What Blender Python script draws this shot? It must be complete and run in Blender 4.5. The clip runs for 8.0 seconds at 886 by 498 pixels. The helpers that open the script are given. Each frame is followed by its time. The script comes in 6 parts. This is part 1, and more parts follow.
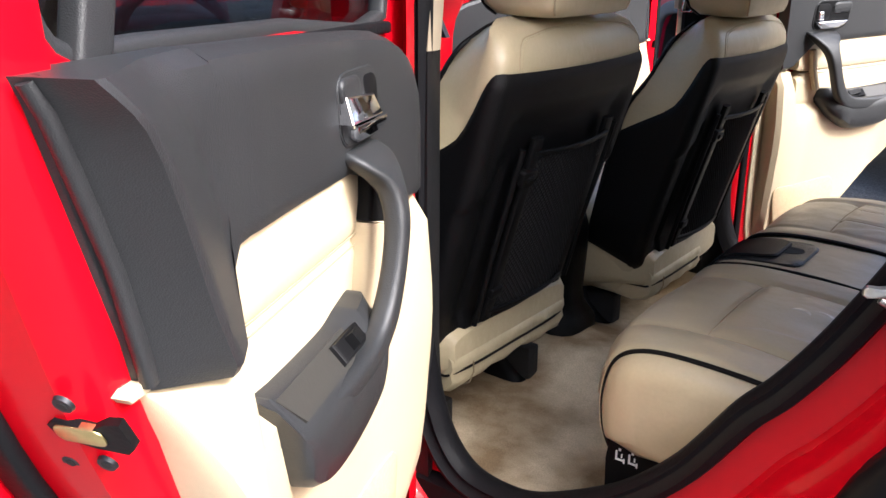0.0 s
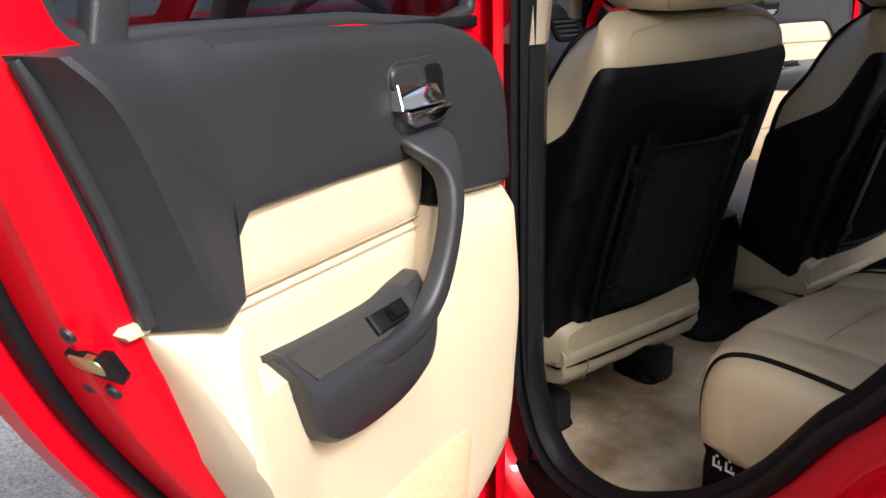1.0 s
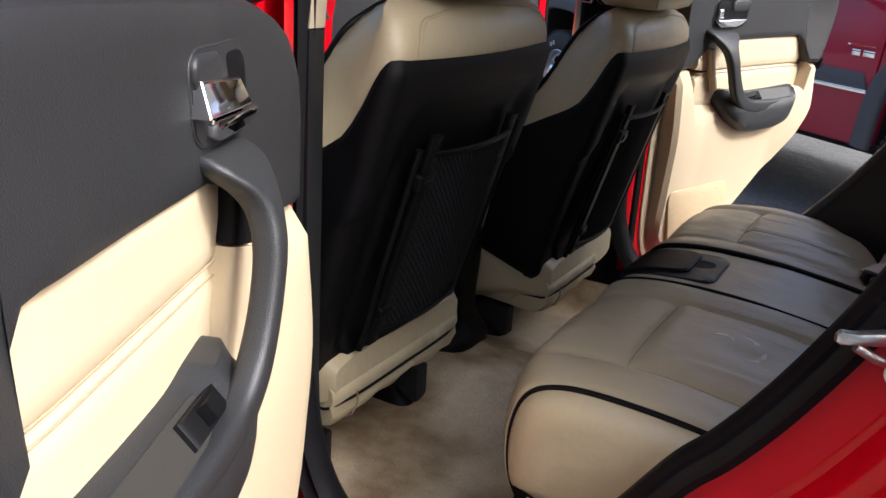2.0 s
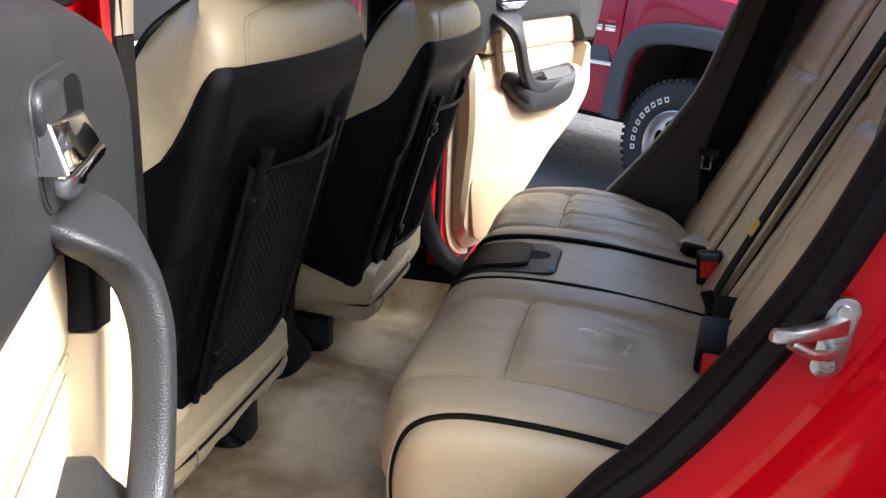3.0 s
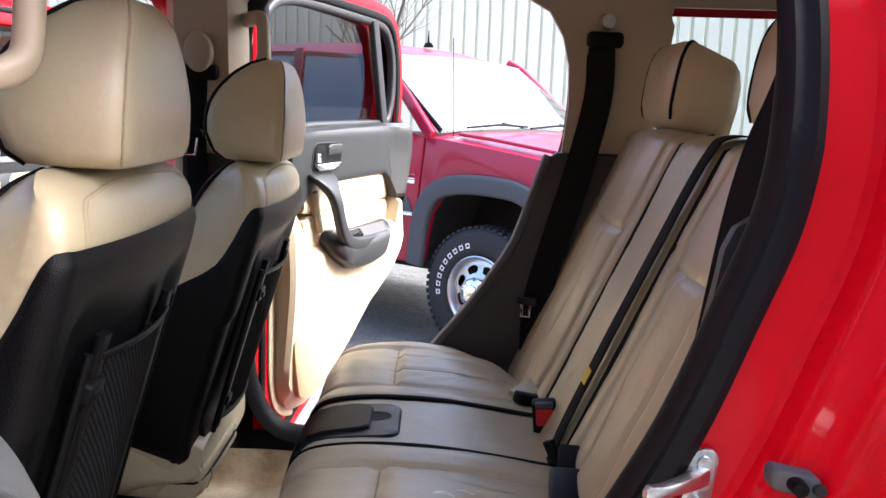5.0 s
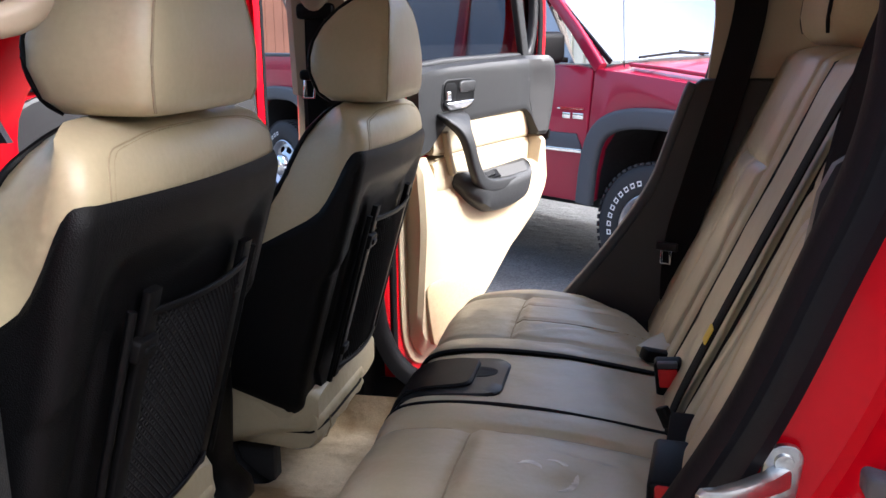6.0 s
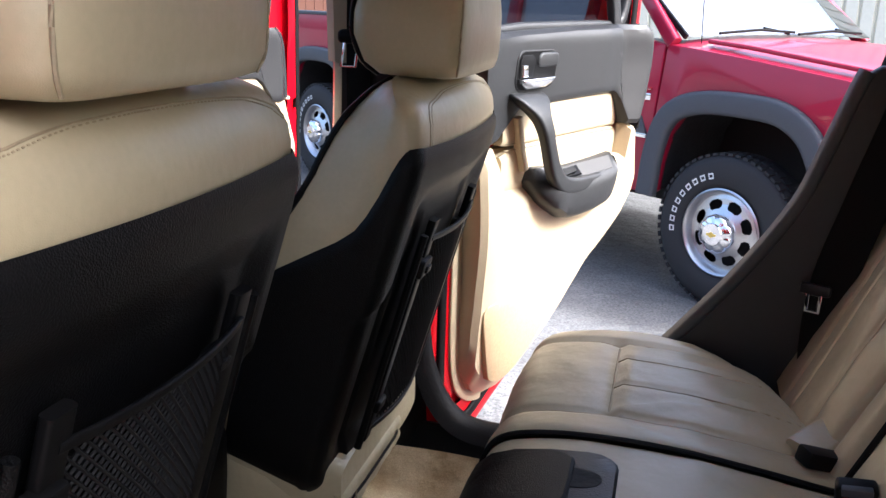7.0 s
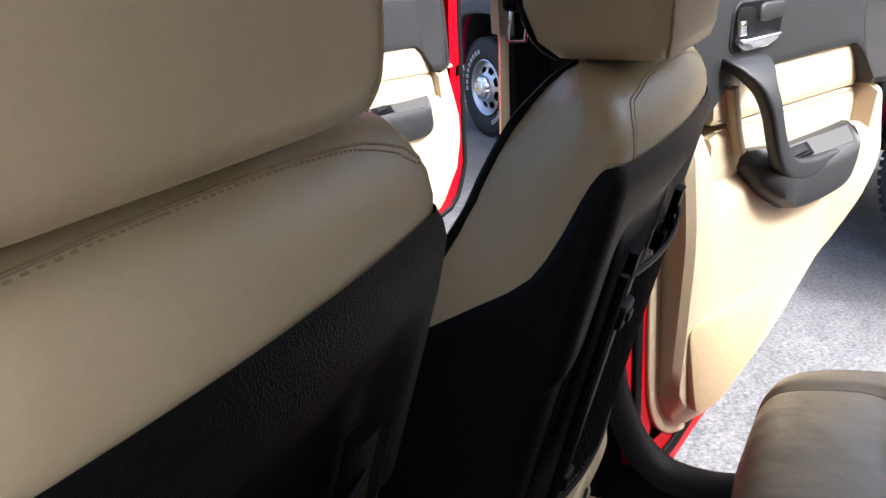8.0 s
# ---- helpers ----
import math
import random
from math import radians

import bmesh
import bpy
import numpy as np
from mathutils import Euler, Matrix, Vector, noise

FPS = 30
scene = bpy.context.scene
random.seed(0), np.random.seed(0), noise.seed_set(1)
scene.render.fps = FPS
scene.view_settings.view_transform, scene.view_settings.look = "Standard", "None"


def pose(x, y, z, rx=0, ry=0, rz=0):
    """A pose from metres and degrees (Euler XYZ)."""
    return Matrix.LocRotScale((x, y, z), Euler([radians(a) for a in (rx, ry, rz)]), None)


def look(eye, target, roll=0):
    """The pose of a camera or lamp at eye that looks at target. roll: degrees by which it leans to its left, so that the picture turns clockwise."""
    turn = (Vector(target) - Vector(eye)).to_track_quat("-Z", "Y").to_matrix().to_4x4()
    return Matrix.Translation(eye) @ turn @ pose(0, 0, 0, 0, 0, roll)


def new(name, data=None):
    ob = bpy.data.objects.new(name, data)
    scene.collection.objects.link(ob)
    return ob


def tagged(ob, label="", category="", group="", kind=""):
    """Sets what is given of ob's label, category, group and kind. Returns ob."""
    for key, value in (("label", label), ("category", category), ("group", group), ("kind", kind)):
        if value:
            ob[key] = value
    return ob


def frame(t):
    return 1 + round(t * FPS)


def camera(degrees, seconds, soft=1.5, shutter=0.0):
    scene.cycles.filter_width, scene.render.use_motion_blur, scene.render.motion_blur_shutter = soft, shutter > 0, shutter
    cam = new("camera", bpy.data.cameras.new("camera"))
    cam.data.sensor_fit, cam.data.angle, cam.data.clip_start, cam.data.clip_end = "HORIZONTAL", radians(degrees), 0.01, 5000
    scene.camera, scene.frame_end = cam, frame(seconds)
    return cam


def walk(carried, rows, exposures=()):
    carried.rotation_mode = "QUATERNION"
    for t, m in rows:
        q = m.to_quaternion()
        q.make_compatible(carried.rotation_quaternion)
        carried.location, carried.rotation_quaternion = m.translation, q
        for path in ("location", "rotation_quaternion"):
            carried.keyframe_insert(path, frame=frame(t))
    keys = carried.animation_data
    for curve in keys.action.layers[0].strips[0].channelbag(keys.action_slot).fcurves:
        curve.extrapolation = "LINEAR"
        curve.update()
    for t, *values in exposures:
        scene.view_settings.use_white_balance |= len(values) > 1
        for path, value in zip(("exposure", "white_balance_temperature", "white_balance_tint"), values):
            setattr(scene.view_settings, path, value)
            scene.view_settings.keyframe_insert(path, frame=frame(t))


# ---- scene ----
cam = camera(52.90, 8.0)
PATH = [
    (0, (0.9220, -1.8401, 1.4546), (-0.2243, -0.3275, 0.8236), 0.37),
    (0.5, (1.0654, -1.7786, 1.4597), (-0.3480, -0.4959, 0.8625), -1.65),
    (1, (1.0894, -1.7408, 1.4433), (-0.4052, -0.5652, 0.8236), -1.51),
    (1.5, (0.9862, -1.7151, 1.4387), (-0.3868, -0.4285, 0.7608), 0.38),
    (1.7, (0.8935, -1.6967, 1.4303), (-0.2888, -0.2294, 0.7603), 2.19),
    (2.8, (0.6147, -1.5964, 1.4144), (0.1222, 0.2371, 0.7852), 3.55),
    (3, (0.5975, -1.5867, 1.4135), (0.1979, 0.2641, 0.7694), 2.62),
    (3.5, (0.5101, -1.5955, 1.4204), (0.4676, 0.2936, 0.7650), 2.95),
    (4, (0.4858, -1.5981, 1.4283), (0.6221, 0.3192, 0.8759), 3.51),
    (4.2, (0.4856, -1.5979, 1.4337), (0.6391, 0.3357, 0.9463), 3.58),
    (5.3, (0.5746, -1.5775, 1.4455), (0.4651, 0.3972, 1.1477), 2.41),
    (5.5, (0.6168, -1.5599, 1.4480), (0.3973, 0.3986, 1.1074), 2.38),
    (6, (0.6746, -1.4418, 1.4327), (0.2694, 0.4634, 0.9783), -0.62),
    (6.5, (0.5685, -1.2085, 1.4122), (0.1060, 0.6654, 0.8884), -0.01),
    (7, (0.4978, -0.9779, 1.4162), (0.0354, 0.8957, 0.8910), 1.97),
    (7.5, (0.4482, -0.8067, 1.4332), (-0.2854, 0.9647, 0.8640), -2.11),
    (8, (0.3828, -0.6641, 1.4341), (-0.4329, 1.0477, 0.7981), -2.71),
]
walk(cam, [(t, look(eye, target, roll)) for t, eye, target, roll in PATH],
     [(0, 1.9, 5700, 10), (.5, 1.6, 5700, 10), (1, 1.26, 5700, 10), (1.7, 1.26, 5700, 10), (2.8, 1.88, 5650, 10), (3.5, 2.38, 5600, 10), (4.2, 2.66, 5600, 10), (5.3, 2.42, 5650, 10), (6, 2.16, 5600, 10), (6.5, 2.26, 5600, 10), (7.5, 2.16, 5600, 10), (8, 1.86, 5650, 10)])
from mathutils.bvhtree import BVHTree
# ---- light ----
SUN_EL, SUN_AZ = 44.0, -4.0
world = bpy.data.worlds.new("sky")
scene.world = world
world.use_nodes = True
wn = world.node_tree.nodes
sky = wn.new("ShaderNodeTexSky")
sky.sky_type = "NISHITA"
sky.sun_disc = False
sky.sun_elevation = radians(SUN_EL)
sky.sun_rotation = radians(90 - SUN_AZ)
sky.air_density, sky.dust_density, sky.ozone_density = 1.0, 9.0, 1.0
wn["Background"].inputs["Strength"].default_value = 0.15
world.node_tree.links.new(sky.outputs["Color"], wn["Background"].inputs["Color"])
sun_data = bpy.data.lights.new("sun", "SUN")
sun_data.energy, sun_data.angle, sun_data.color = 1.45, radians(8), (1.0, 0.98, 0.95)
sun = new("sun", sun_data)
sun.matrix_world = look((0, 0, 0), (-math.cos(radians(SUN_EL)) * math.cos(radians(SUN_AZ)),
                                    -math.cos(radians(SUN_EL)) * math.sin(radians(SUN_AZ)), -math.sin(radians(SUN_EL))))


# ---- materials ----
def mat(name, col, rough=0.5, metal=0.0, vary=0.12, vscale=6.0, bump=0.0, bscale=200.0, coat=0.0, spec=0.5,
        grain=0.06, gscale=150.0, tint=None, bump2=0.0, b2scale=12.0, voronoi=False, rvary=0.1, hard=0.0):
    m = bpy.data.materials.new(name)
    m.use_nodes = True
    nt = m.node_tree
    b = nt.nodes["Principled BSDF"]
    b.inputs["Roughness"].default_value = rough
    b.inputs["Metallic"].default_value = metal
    b.inputs["Coat Weight"].default_value = coat
    b.inputs["Coat Roughness"].default_value = 0.04
    b.inputs["Specular IOR Level"].default_value = spec
    tc = nt.nodes.new("ShaderNodeTexCoord")

    def noise_tex(scale, detail=4.0):
        n = nt.nodes.new("ShaderNodeTexNoise")
        n.inputs["Scale"].default_value = scale
        n.inputs["Detail"].default_value = detail
        nt.links.new(tc.outputs["Object"], n.inputs["Vector"])
        return n
    big, fine = noise_tex(vscale), noise_tex(gscale, 2.0)
    ramp = nt.nodes.new("ShaderNodeMix")
    ramp.data_type = "RGBA"
    lo = tint or tuple(c * (1 - vary) for c in col)
    hi = tuple(min(1.0, c * (1 + vary)) for c in col)
    ramp.inputs[6].default_value, ramp.inputs[7].default_value = (*lo, 1), (*hi, 1)
    if hard:
        cut = nt.nodes.new("ShaderNodeMapRange")
        cut.inputs["From Min"].default_value, cut.inputs["From Max"].default_value = .5 - hard, .5 + hard
        nt.links.new(big.outputs["Fac"], cut.inputs["Value"])
        nt.links.new(cut.outputs["Result"], ramp.inputs[0])
    else:
        nt.links.new(big.outputs["Fac"], ramp.inputs[0])
    mul = nt.nodes.new("ShaderNodeMix")
    mul.data_type, mul.blend_type = "RGBA", "MULTIPLY"
    mul.inputs[0].default_value = 1.0
    rng = nt.nodes.new("ShaderNodeMapRange")
    rng.inputs["To Min"].default_value, rng.inputs["To Max"].default_value = 1 - grain * 2, 1 + grain * 2
    nt.links.new(fine.outputs["Fac"], rng.inputs["Value"])
    nt.links.new(ramp.outputs[2], mul.inputs[6])
    nt.links.new(rng.outputs["Result"], mul.inputs[7])
    nt.links.new(mul.outputs[2], b.inputs["Base Color"])
    rr = nt.nodes.new("ShaderNodeMapRange")
    rr.inputs["To Min"].default_value, rr.inputs["To Max"].default_value = max(0, rough - rvary * rough), min(1, rough + rvary * rough)
    nt.links.new(big.outputs["Fac"], rr.inputs["Value"])
    nt.links.new(rr.outputs["Result"], b.inputs["Roughness"])
    last = None
    if bump:
        if voronoi:
            t = nt.nodes.new("ShaderNodeTexVoronoi")
            t.inputs["Scale"].default_value = bscale
            nt.links.new(tc.outputs["Object"], t.inputs["Vector"])
            src = t.outputs["Distance"]
        else:
            src = noise_tex(bscale, 3.0).outputs["Fac"]
        bn = nt.nodes.new("ShaderNodeBump")
        bn.inputs["Strength"].default_value = bump
        bn.inputs["Distance"].default_value = 0.5 / bscale
        nt.links.new(src, bn.inputs["Height"])
        last = bn
    if bump2:
        bn = nt.nodes.new("ShaderNodeBump")
        bn.inputs["Strength"].default_value = bump2
        bn.inputs["Distance"].default_value = 0.5 / b2scale
        nt.links.new(noise_tex(b2scale, 3.0).outputs["Fac"], bn.inputs["Height"])
        if last:
            nt.links.new(last.outputs["Normal"], bn.inputs["Normal"])
        last = bn
    if last:
        nt.links.new(last.outputs["Normal"], b.inputs["Normal"])
    return m


def glass(name, col, rough=0.02, ior=1.7):
    m = bpy.data.materials.new(name)
    m.use_nodes = True
    nt = m.node_tree
    nt.nodes.remove(nt.nodes["Principled BSDF"])
    out = nt.nodes["Material Output"]
    tr, gl, mx, lw, pw, fr = (nt.nodes.new(k) for k in ("ShaderNodeBsdfTransparent", "ShaderNodeBsdfGlossy", "ShaderNodeMixShader", "ShaderNodeLayerWeight", "ShaderNodeMath", "ShaderNodeMath"))
    tr.inputs["Color"].default_value = (*col, 1)
    gl.inputs["Roughness"].default_value = rough
    # gloss grows towards grazing angles, alike on both faces of the pane
    f0 = ((ior - 1) / (ior + 1)) ** 2
    lw.inputs["Blend"].default_value = 0.5
    pw.operation, fr.operation = "POWER", "MULTIPLY_ADD"
    pw.inputs[1].default_value = 5
    fr.inputs[1].default_value, fr.inputs[2].default_value = 1 - f0, f0
    nt.links.new(lw.outputs["Facing"], pw.inputs[0])
    nt.links.new(pw.outputs[0], fr.inputs[0])
    nt.links.new(fr.outputs[0], mx.inputs["Fac"])
    nt.links.new(tr.outputs["BSDF"], mx.inputs[1])
    nt.links.new(gl.outputs["BSDF"], mx.inputs[2])
    nt.links.new(mx.outputs["Shader"], out.inputs["Surface"])
    return m


LEATHER = mat("beige_leather", (0.44, 0.378, 0.242), 0.35, vary=0.09, vscale=5, bump=0.25, bscale=1100, voronoi=True, bump2=0.12, b2scale=13, grain=0.03, rvary=0.3, spec=0.5, coat=0.02)
THREAD = mat("seam_thread", (0.33, 0.27, 0.17), 0.7, grain=0.1)
SHELL = mat("black_grained_plastic", (0.0030, 0.0032, 0.0038), 0.46, bump=0.6, bscale=560, voronoi=True, vary=0.2, grain=0.1, spec=0.15, rvary=0.2)
NET = mat("black_elastic_net", (0.008, 0.008, 0.009), 0.7, vary=0.2, spec=0.2)
BLOCKER = mat("unseen_grey_wall", (0.20, 0.19, 0.18), 0.9, vary=0.15, vscale=1.5, bump=0.4, bscale=60, grain=0.1)
BLACK = mat("black_plastic", (0.005, 0.005, 0.0055), 0.46, bump=0.1, bscale=300, vary=0.2, spec=0.10)
CHARCOAL = mat("charcoal_door_plastic", (0.0200, 0.0208, 0.0222), 0.42, bump=0.4, bscale=800, voronoi=True, vary=0.16, spec=0.42)
CUPBLACK = mat("satin_black_plastic", (0.010, 0.010, 0.0105), 0.38, bump=0.3, bscale=500, voronoi=True, vary=0.15, spec=0.3)
SCUFF = mat("scuffed_leather", (0.60, 0.56, 0.46), 0.30, vary=0.3, vscale=60, hard=0.2, tint=(0.42, 0.37, 0.26), bump=0.3, bscale=900)
GREYPLATE = mat("taupe_switch_plate", (0.030, 0.028, 0.024), 0.45, bump=0.1, bscale=300)
CREAM = mat("cream_door_plastic", (0.53, 0.435, 0.285), 0.48, vary=0.05, vscale=4, bump=0.2, bscale=1100, voronoi=True, grain=0.02)
CREAMV = mat("cream_vinyl", (0.54, 0.445, 0.295), 0.45, vary=0.04, bump=0.2, bscale=1100, voronoi=True, grain=0.02, bump2=0.05, b2scale=20)
TAN = mat("tan_speaker_mesh", (0.50, 0.38, 0.22), 0.6, bump=0.6, bscale=500, voronoi=True, grain=0.08)
RED = mat("red_car_paint", (0.50, 0.0008, 0.007), 0.30, coat=0.22, vary=0.04, vscale=3, grain=0.01, spec=0.06)
MAROON = mat("maroon_truck_paint", (0.30, 0.008, 0.034), 0.32, coat=0.45, vary=0.06, vscale=2, grain=0.05, gscale=900, spec=0.3)
RUBBER = mat("black_rubber_seal", (0.006, 0.006, 0.007), 0.5, bump=0.15, bscale=120, vary=0.25, spec=0.12)
CHROME = mat("chrome", (0.85, 0.85, 0.87), 0.06, 1.0, vary=0.02, grain=0.01)
STEEL = mat("zinc_plated_steel", (0.55, 0.56, 0.54), 0.34, 1.0, vary=0.25, vscale=60, bump=0.25, bscale=150)
DARKSTEEL = mat("dark_steel", (0.045, 0.045, 0.05), 0.5, 0.8, vary=0.3, vscale=80)
BRASS = mat("yellow_zinc_latch", (0.60, 0.50, 0.22), 0.35, 1.0, vary=0.25, vscale=90)
CARPET = mat("beige_carpet", (0.60, 0.505, 0.345), 0.95, vary=0.12, vscale=5.5, hard=0.13, tint=(0.28, 0.20, 0.112), bump=1.0, bscale=700, grain=0.22, gscale=420, bump2=0.3, b2scale=16, spec=0.1)
LINER = mat("beige_headliner", (0.55, 0.48, 0.37), 0.9, vary=0.04, bump=0.3, bscale=500, grain=0.05, gscale=400, spec=0.2)
PILLAR = mat("beige_pillar_plastic", (0.34, 0.28, 0.20), 0.5, vary=0.05, bump=0.2, bscale=1100, voronoi=True, grain=0.02)
WEB = mat("black_webbing", (0.007, 0.0068, 0.0068), 0.8, bump=0.6, bscale=800, vary=0.25, spec=0.12)
REDBTN = mat("red_button", (0.50, 0.01, 0.012), 0.4)
YELLOW = mat("yellow_tag", (0.75, 0.55, 0.05), 0.6)
WHITE = mat("white_print", (0.8, 0.8, 0.78), 0.6)
TINT = glass("tinted_glass", (0.42, 0.43, 0.45), 0.02, 1.3)
# The pane is opaque; its grey base stands in for reflected sky.
REFLECTPANE = mat("pane_painted_reflection", (0.30, 0.31, 0.33), 0.18, 0.3, coat=1.0, vary=0.05)
CLEAR = glass("clear_glass", (0.80, 0.85, 0.84))
SCREEN = glass("sloping_screen_glass", (0.6, 0.66, 0.66), 0.02, 9.0)
TYRE = mat("tyre_rubber", (0.018, 0.018, 0.019), 0.75, bump=0.2, bscale=90, vary=0.2)
ALLOY = mat("wheel_alloy", (0.58, 0.58, 0.59), 0.32, 1.0, vary=0.08, vscale=20, bump=0.08, bscale=80)
DARK = mat("dark_underbody", (0.012, 0.012, 0.012), 0.8, bump=0.3, bscale=30)
FLARE = mat("grey_flare_plastic", (0.055, 0.06, 0.068), 0.55, bump=0.25, bscale=300, vary=0.1)
GOLD = mat("gold_emblem", (0.75, 0.55, 0.12), 0.3, 0.6)
ASPHALT = mat("worn_asphalt", (0.175, 0.172, 0.166), 0.92, vary=0.3, vscale=2.2, bump=0.9, bscale=110, grain=0.42, gscale=85, bump2=0.5, b2scale=9, spec=0.15)
SIDING = mat("cream_metal_siding", (0.74, 0.71, 0.58), 0.6, vary=0.06, vscale=0.6, grain=0.04, gscale=20)
BARK = mat("grey_bark", (0.10, 0.085, 0.075), 0.9, vary=0.3, vscale=8, bump=0.8, bscale=40)
FENCE = mat("weathered_red_wood", (0.36, 0.16, 0.10), 0.8, vary=0.25, vscale=3, bump=0.4, bscale=50)


def darken_asphalt(m):
    """Darker asphalt beyond a ragged line across the worn, lighter yard."""
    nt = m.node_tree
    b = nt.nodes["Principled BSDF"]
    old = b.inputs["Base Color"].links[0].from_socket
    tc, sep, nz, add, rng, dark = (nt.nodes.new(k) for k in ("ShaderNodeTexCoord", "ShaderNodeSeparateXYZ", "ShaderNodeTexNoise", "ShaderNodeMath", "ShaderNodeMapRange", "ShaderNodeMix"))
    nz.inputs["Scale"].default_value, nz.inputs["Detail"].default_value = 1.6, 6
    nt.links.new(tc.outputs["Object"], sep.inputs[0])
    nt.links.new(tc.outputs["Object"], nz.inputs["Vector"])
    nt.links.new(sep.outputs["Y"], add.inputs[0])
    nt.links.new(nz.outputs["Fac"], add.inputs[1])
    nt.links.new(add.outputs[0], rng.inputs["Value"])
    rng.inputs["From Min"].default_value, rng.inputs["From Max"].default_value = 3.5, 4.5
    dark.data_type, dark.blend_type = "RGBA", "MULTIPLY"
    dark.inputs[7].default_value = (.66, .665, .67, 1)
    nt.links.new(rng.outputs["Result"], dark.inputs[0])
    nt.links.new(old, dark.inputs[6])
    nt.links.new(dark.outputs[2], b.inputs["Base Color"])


darken_asphalt(ASPHALT)


# ---- mesh helpers ----
ROOT = {}


def thing(name, base, label="", category="", group="", kind=""):
    ob = new(name)
    ob.empty_display_size = 0.05
    ob.location = base
    ROOT[ob] = Vector(base)
    return tagged(ob, label, category, group, kind)


def finish(bm, sharp=38, fix=True):
    if fix:
        bmesh.ops.recalc_face_normals(bm, faces=bm.faces)
    lim = radians(sharp)
    for f in bm.faces:
        f.smooth = True
    for e in bm.edges:
        if len(e.link_faces) == 2 and e.calc_face_angle(0.0) > lim:
            e.smooth = False


def part(name, bm, material, parent, label="", sharp=38, kind=""):
    finish(bm, sharp)
    root = parent
    while root.parent:
        root = root.parent
    if root in ROOT:
        bmesh.ops.translate(bm, vec=-ROOT[root], verts=bm.verts)
    me = bpy.data.meshes.new(name)
    bm.to_mesh(me)
    bm.free()
    me.materials.append(material)
    ob = new(name, me)
    ob.parent = parent
    return tagged(ob, label=label, kind=kind)


def solo(name, bm, material, label, category="", kind="", group="", sharp=38):
    finish(bm, sharp)
    me = bpy.data.meshes.new(name)
    bm.to_mesh(me)
    bm.free()
    me.materials.append(material)
    return tagged(new(name, me), label, category, group, kind)


def loft(rings, closed=True, cap=True, bm=None):
    bm = bm or bmesh.new()
    vs = [[bm.verts.new(p) for p in r] for r in rings]
    n = len(rings[0])
    for a, b in zip(vs, vs[1:]):
        for i in range(n if closed else n - 1):
            j = (i + 1) % n
            bm.faces.new((a[i], a[j], b[j], b[i]))
    if cap and closed:
        bm.faces.new(vs[0])
        bm.faces.new(vs[-1][::-1])
    return bm


def box(bm, a, b, bev=0.0, seg=2):
    ret = bmesh.ops.create_cube(bm, size=1.0)
    vs = ret["verts"]
    c, d = (Vector(a) + Vector(b)) / 2, Vector(b) - Vector(a)
    for v in vs:
        v.co = Vector((v.co.x * d.x, v.co.y * d.y, v.co.z * d.z)) + c
    if bev:
        es = list({e for v in vs for e in v.link_edges})
        bmesh.ops.bevel(bm, geom=es, offset=bev, segments=seg, affect="EDGES", profile=0.5)
    return bm


def sweep(pts, prof, up=(0, 0, 1), closed=False, bm=None, cap=True):
    """A profile of (side, up) pairs carried along points."""
    pts = [Vector(p) for p in pts]
    rings, n = [], len(pts)
    for i, p in enumerate(pts):
        a = pts[(i - 1) % n] if closed or i else pts[0]
        b = pts[(i + 1) % n] if closed or i < n - 1 else pts[-1]
        t = (b - a).normalized()
        u = Vector(up[i] if isinstance(up, list) else up)
        s = t.cross(u).normalized()
        w = s.cross(t).normalized()
        rings.append([p + s * x + w * y for x, y in prof])
    if closed:
        rings.append(rings[0])
        bm = bm or bmesh.new()
        vs = [[bm.verts.new(p) for p in r] for r in rings[:-1]]
        vs.append(vs[0])
        k = len(prof)
        for a, b in zip(vs, vs[1:]):
            for i in range(k):
                j = (i + 1) % k
                bm.faces.new((a[i], a[j], b[j], b[i]))
        return bm
    return loft(rings, True, cap, bm)


def circle(r, n=8, ry=None):
    ry = r if ry is None else ry
    return [(r * math.cos(2 * math.pi * i / n), ry * math.sin(2 * math.pi * i / n)) for i in range(n)]


def rrect(w, h, r=0.2, n=3):
    """A rounded rectangle profile of full width w and height h."""
    r = min(w, h) * r
    out = []
    for cx, cy, a in ((w / 2 - r, h / 2 - r, 0), (-w / 2 + r, h / 2 - r, 90), (-w / 2 + r, -h / 2 + r, 180), (w / 2 - r, -h / 2 + r, 270)):
        for k in range(n + 1):
            g = radians(a + 90 * k / n)
            out.append((cx + r * math.cos(g), cy + r * math.sin(g)))
    return out


def spline(pts, per=6, closed=False):
    """A smooth line through points of any dimension."""
    P = [np.array(p, float) for p in pts]
    n, out = len(P), []
    for i in range(n if closed else n - 1):
        p1, p2 = P[i], P[(i + 1) % n]
        p0 = P[(i - 1) % n] if closed or i else 2 * p1 - p2
        p3 = P[(i + 2) % n] if closed or i < n - 2 else 2 * p2 - p1
        for k in range(per):
            t = k / per
            out.append(0.5 * (2 * p1 + (p2 - p0) * t + (2 * p0 - 5 * p1 + 4 * p2 - p3) * t * t + (3 * p1 - p0 - 3 * p2 + p3) * t ** 3))
    if not closed:
        out.append(P[-1])
    return [tuple(p) for p in out]


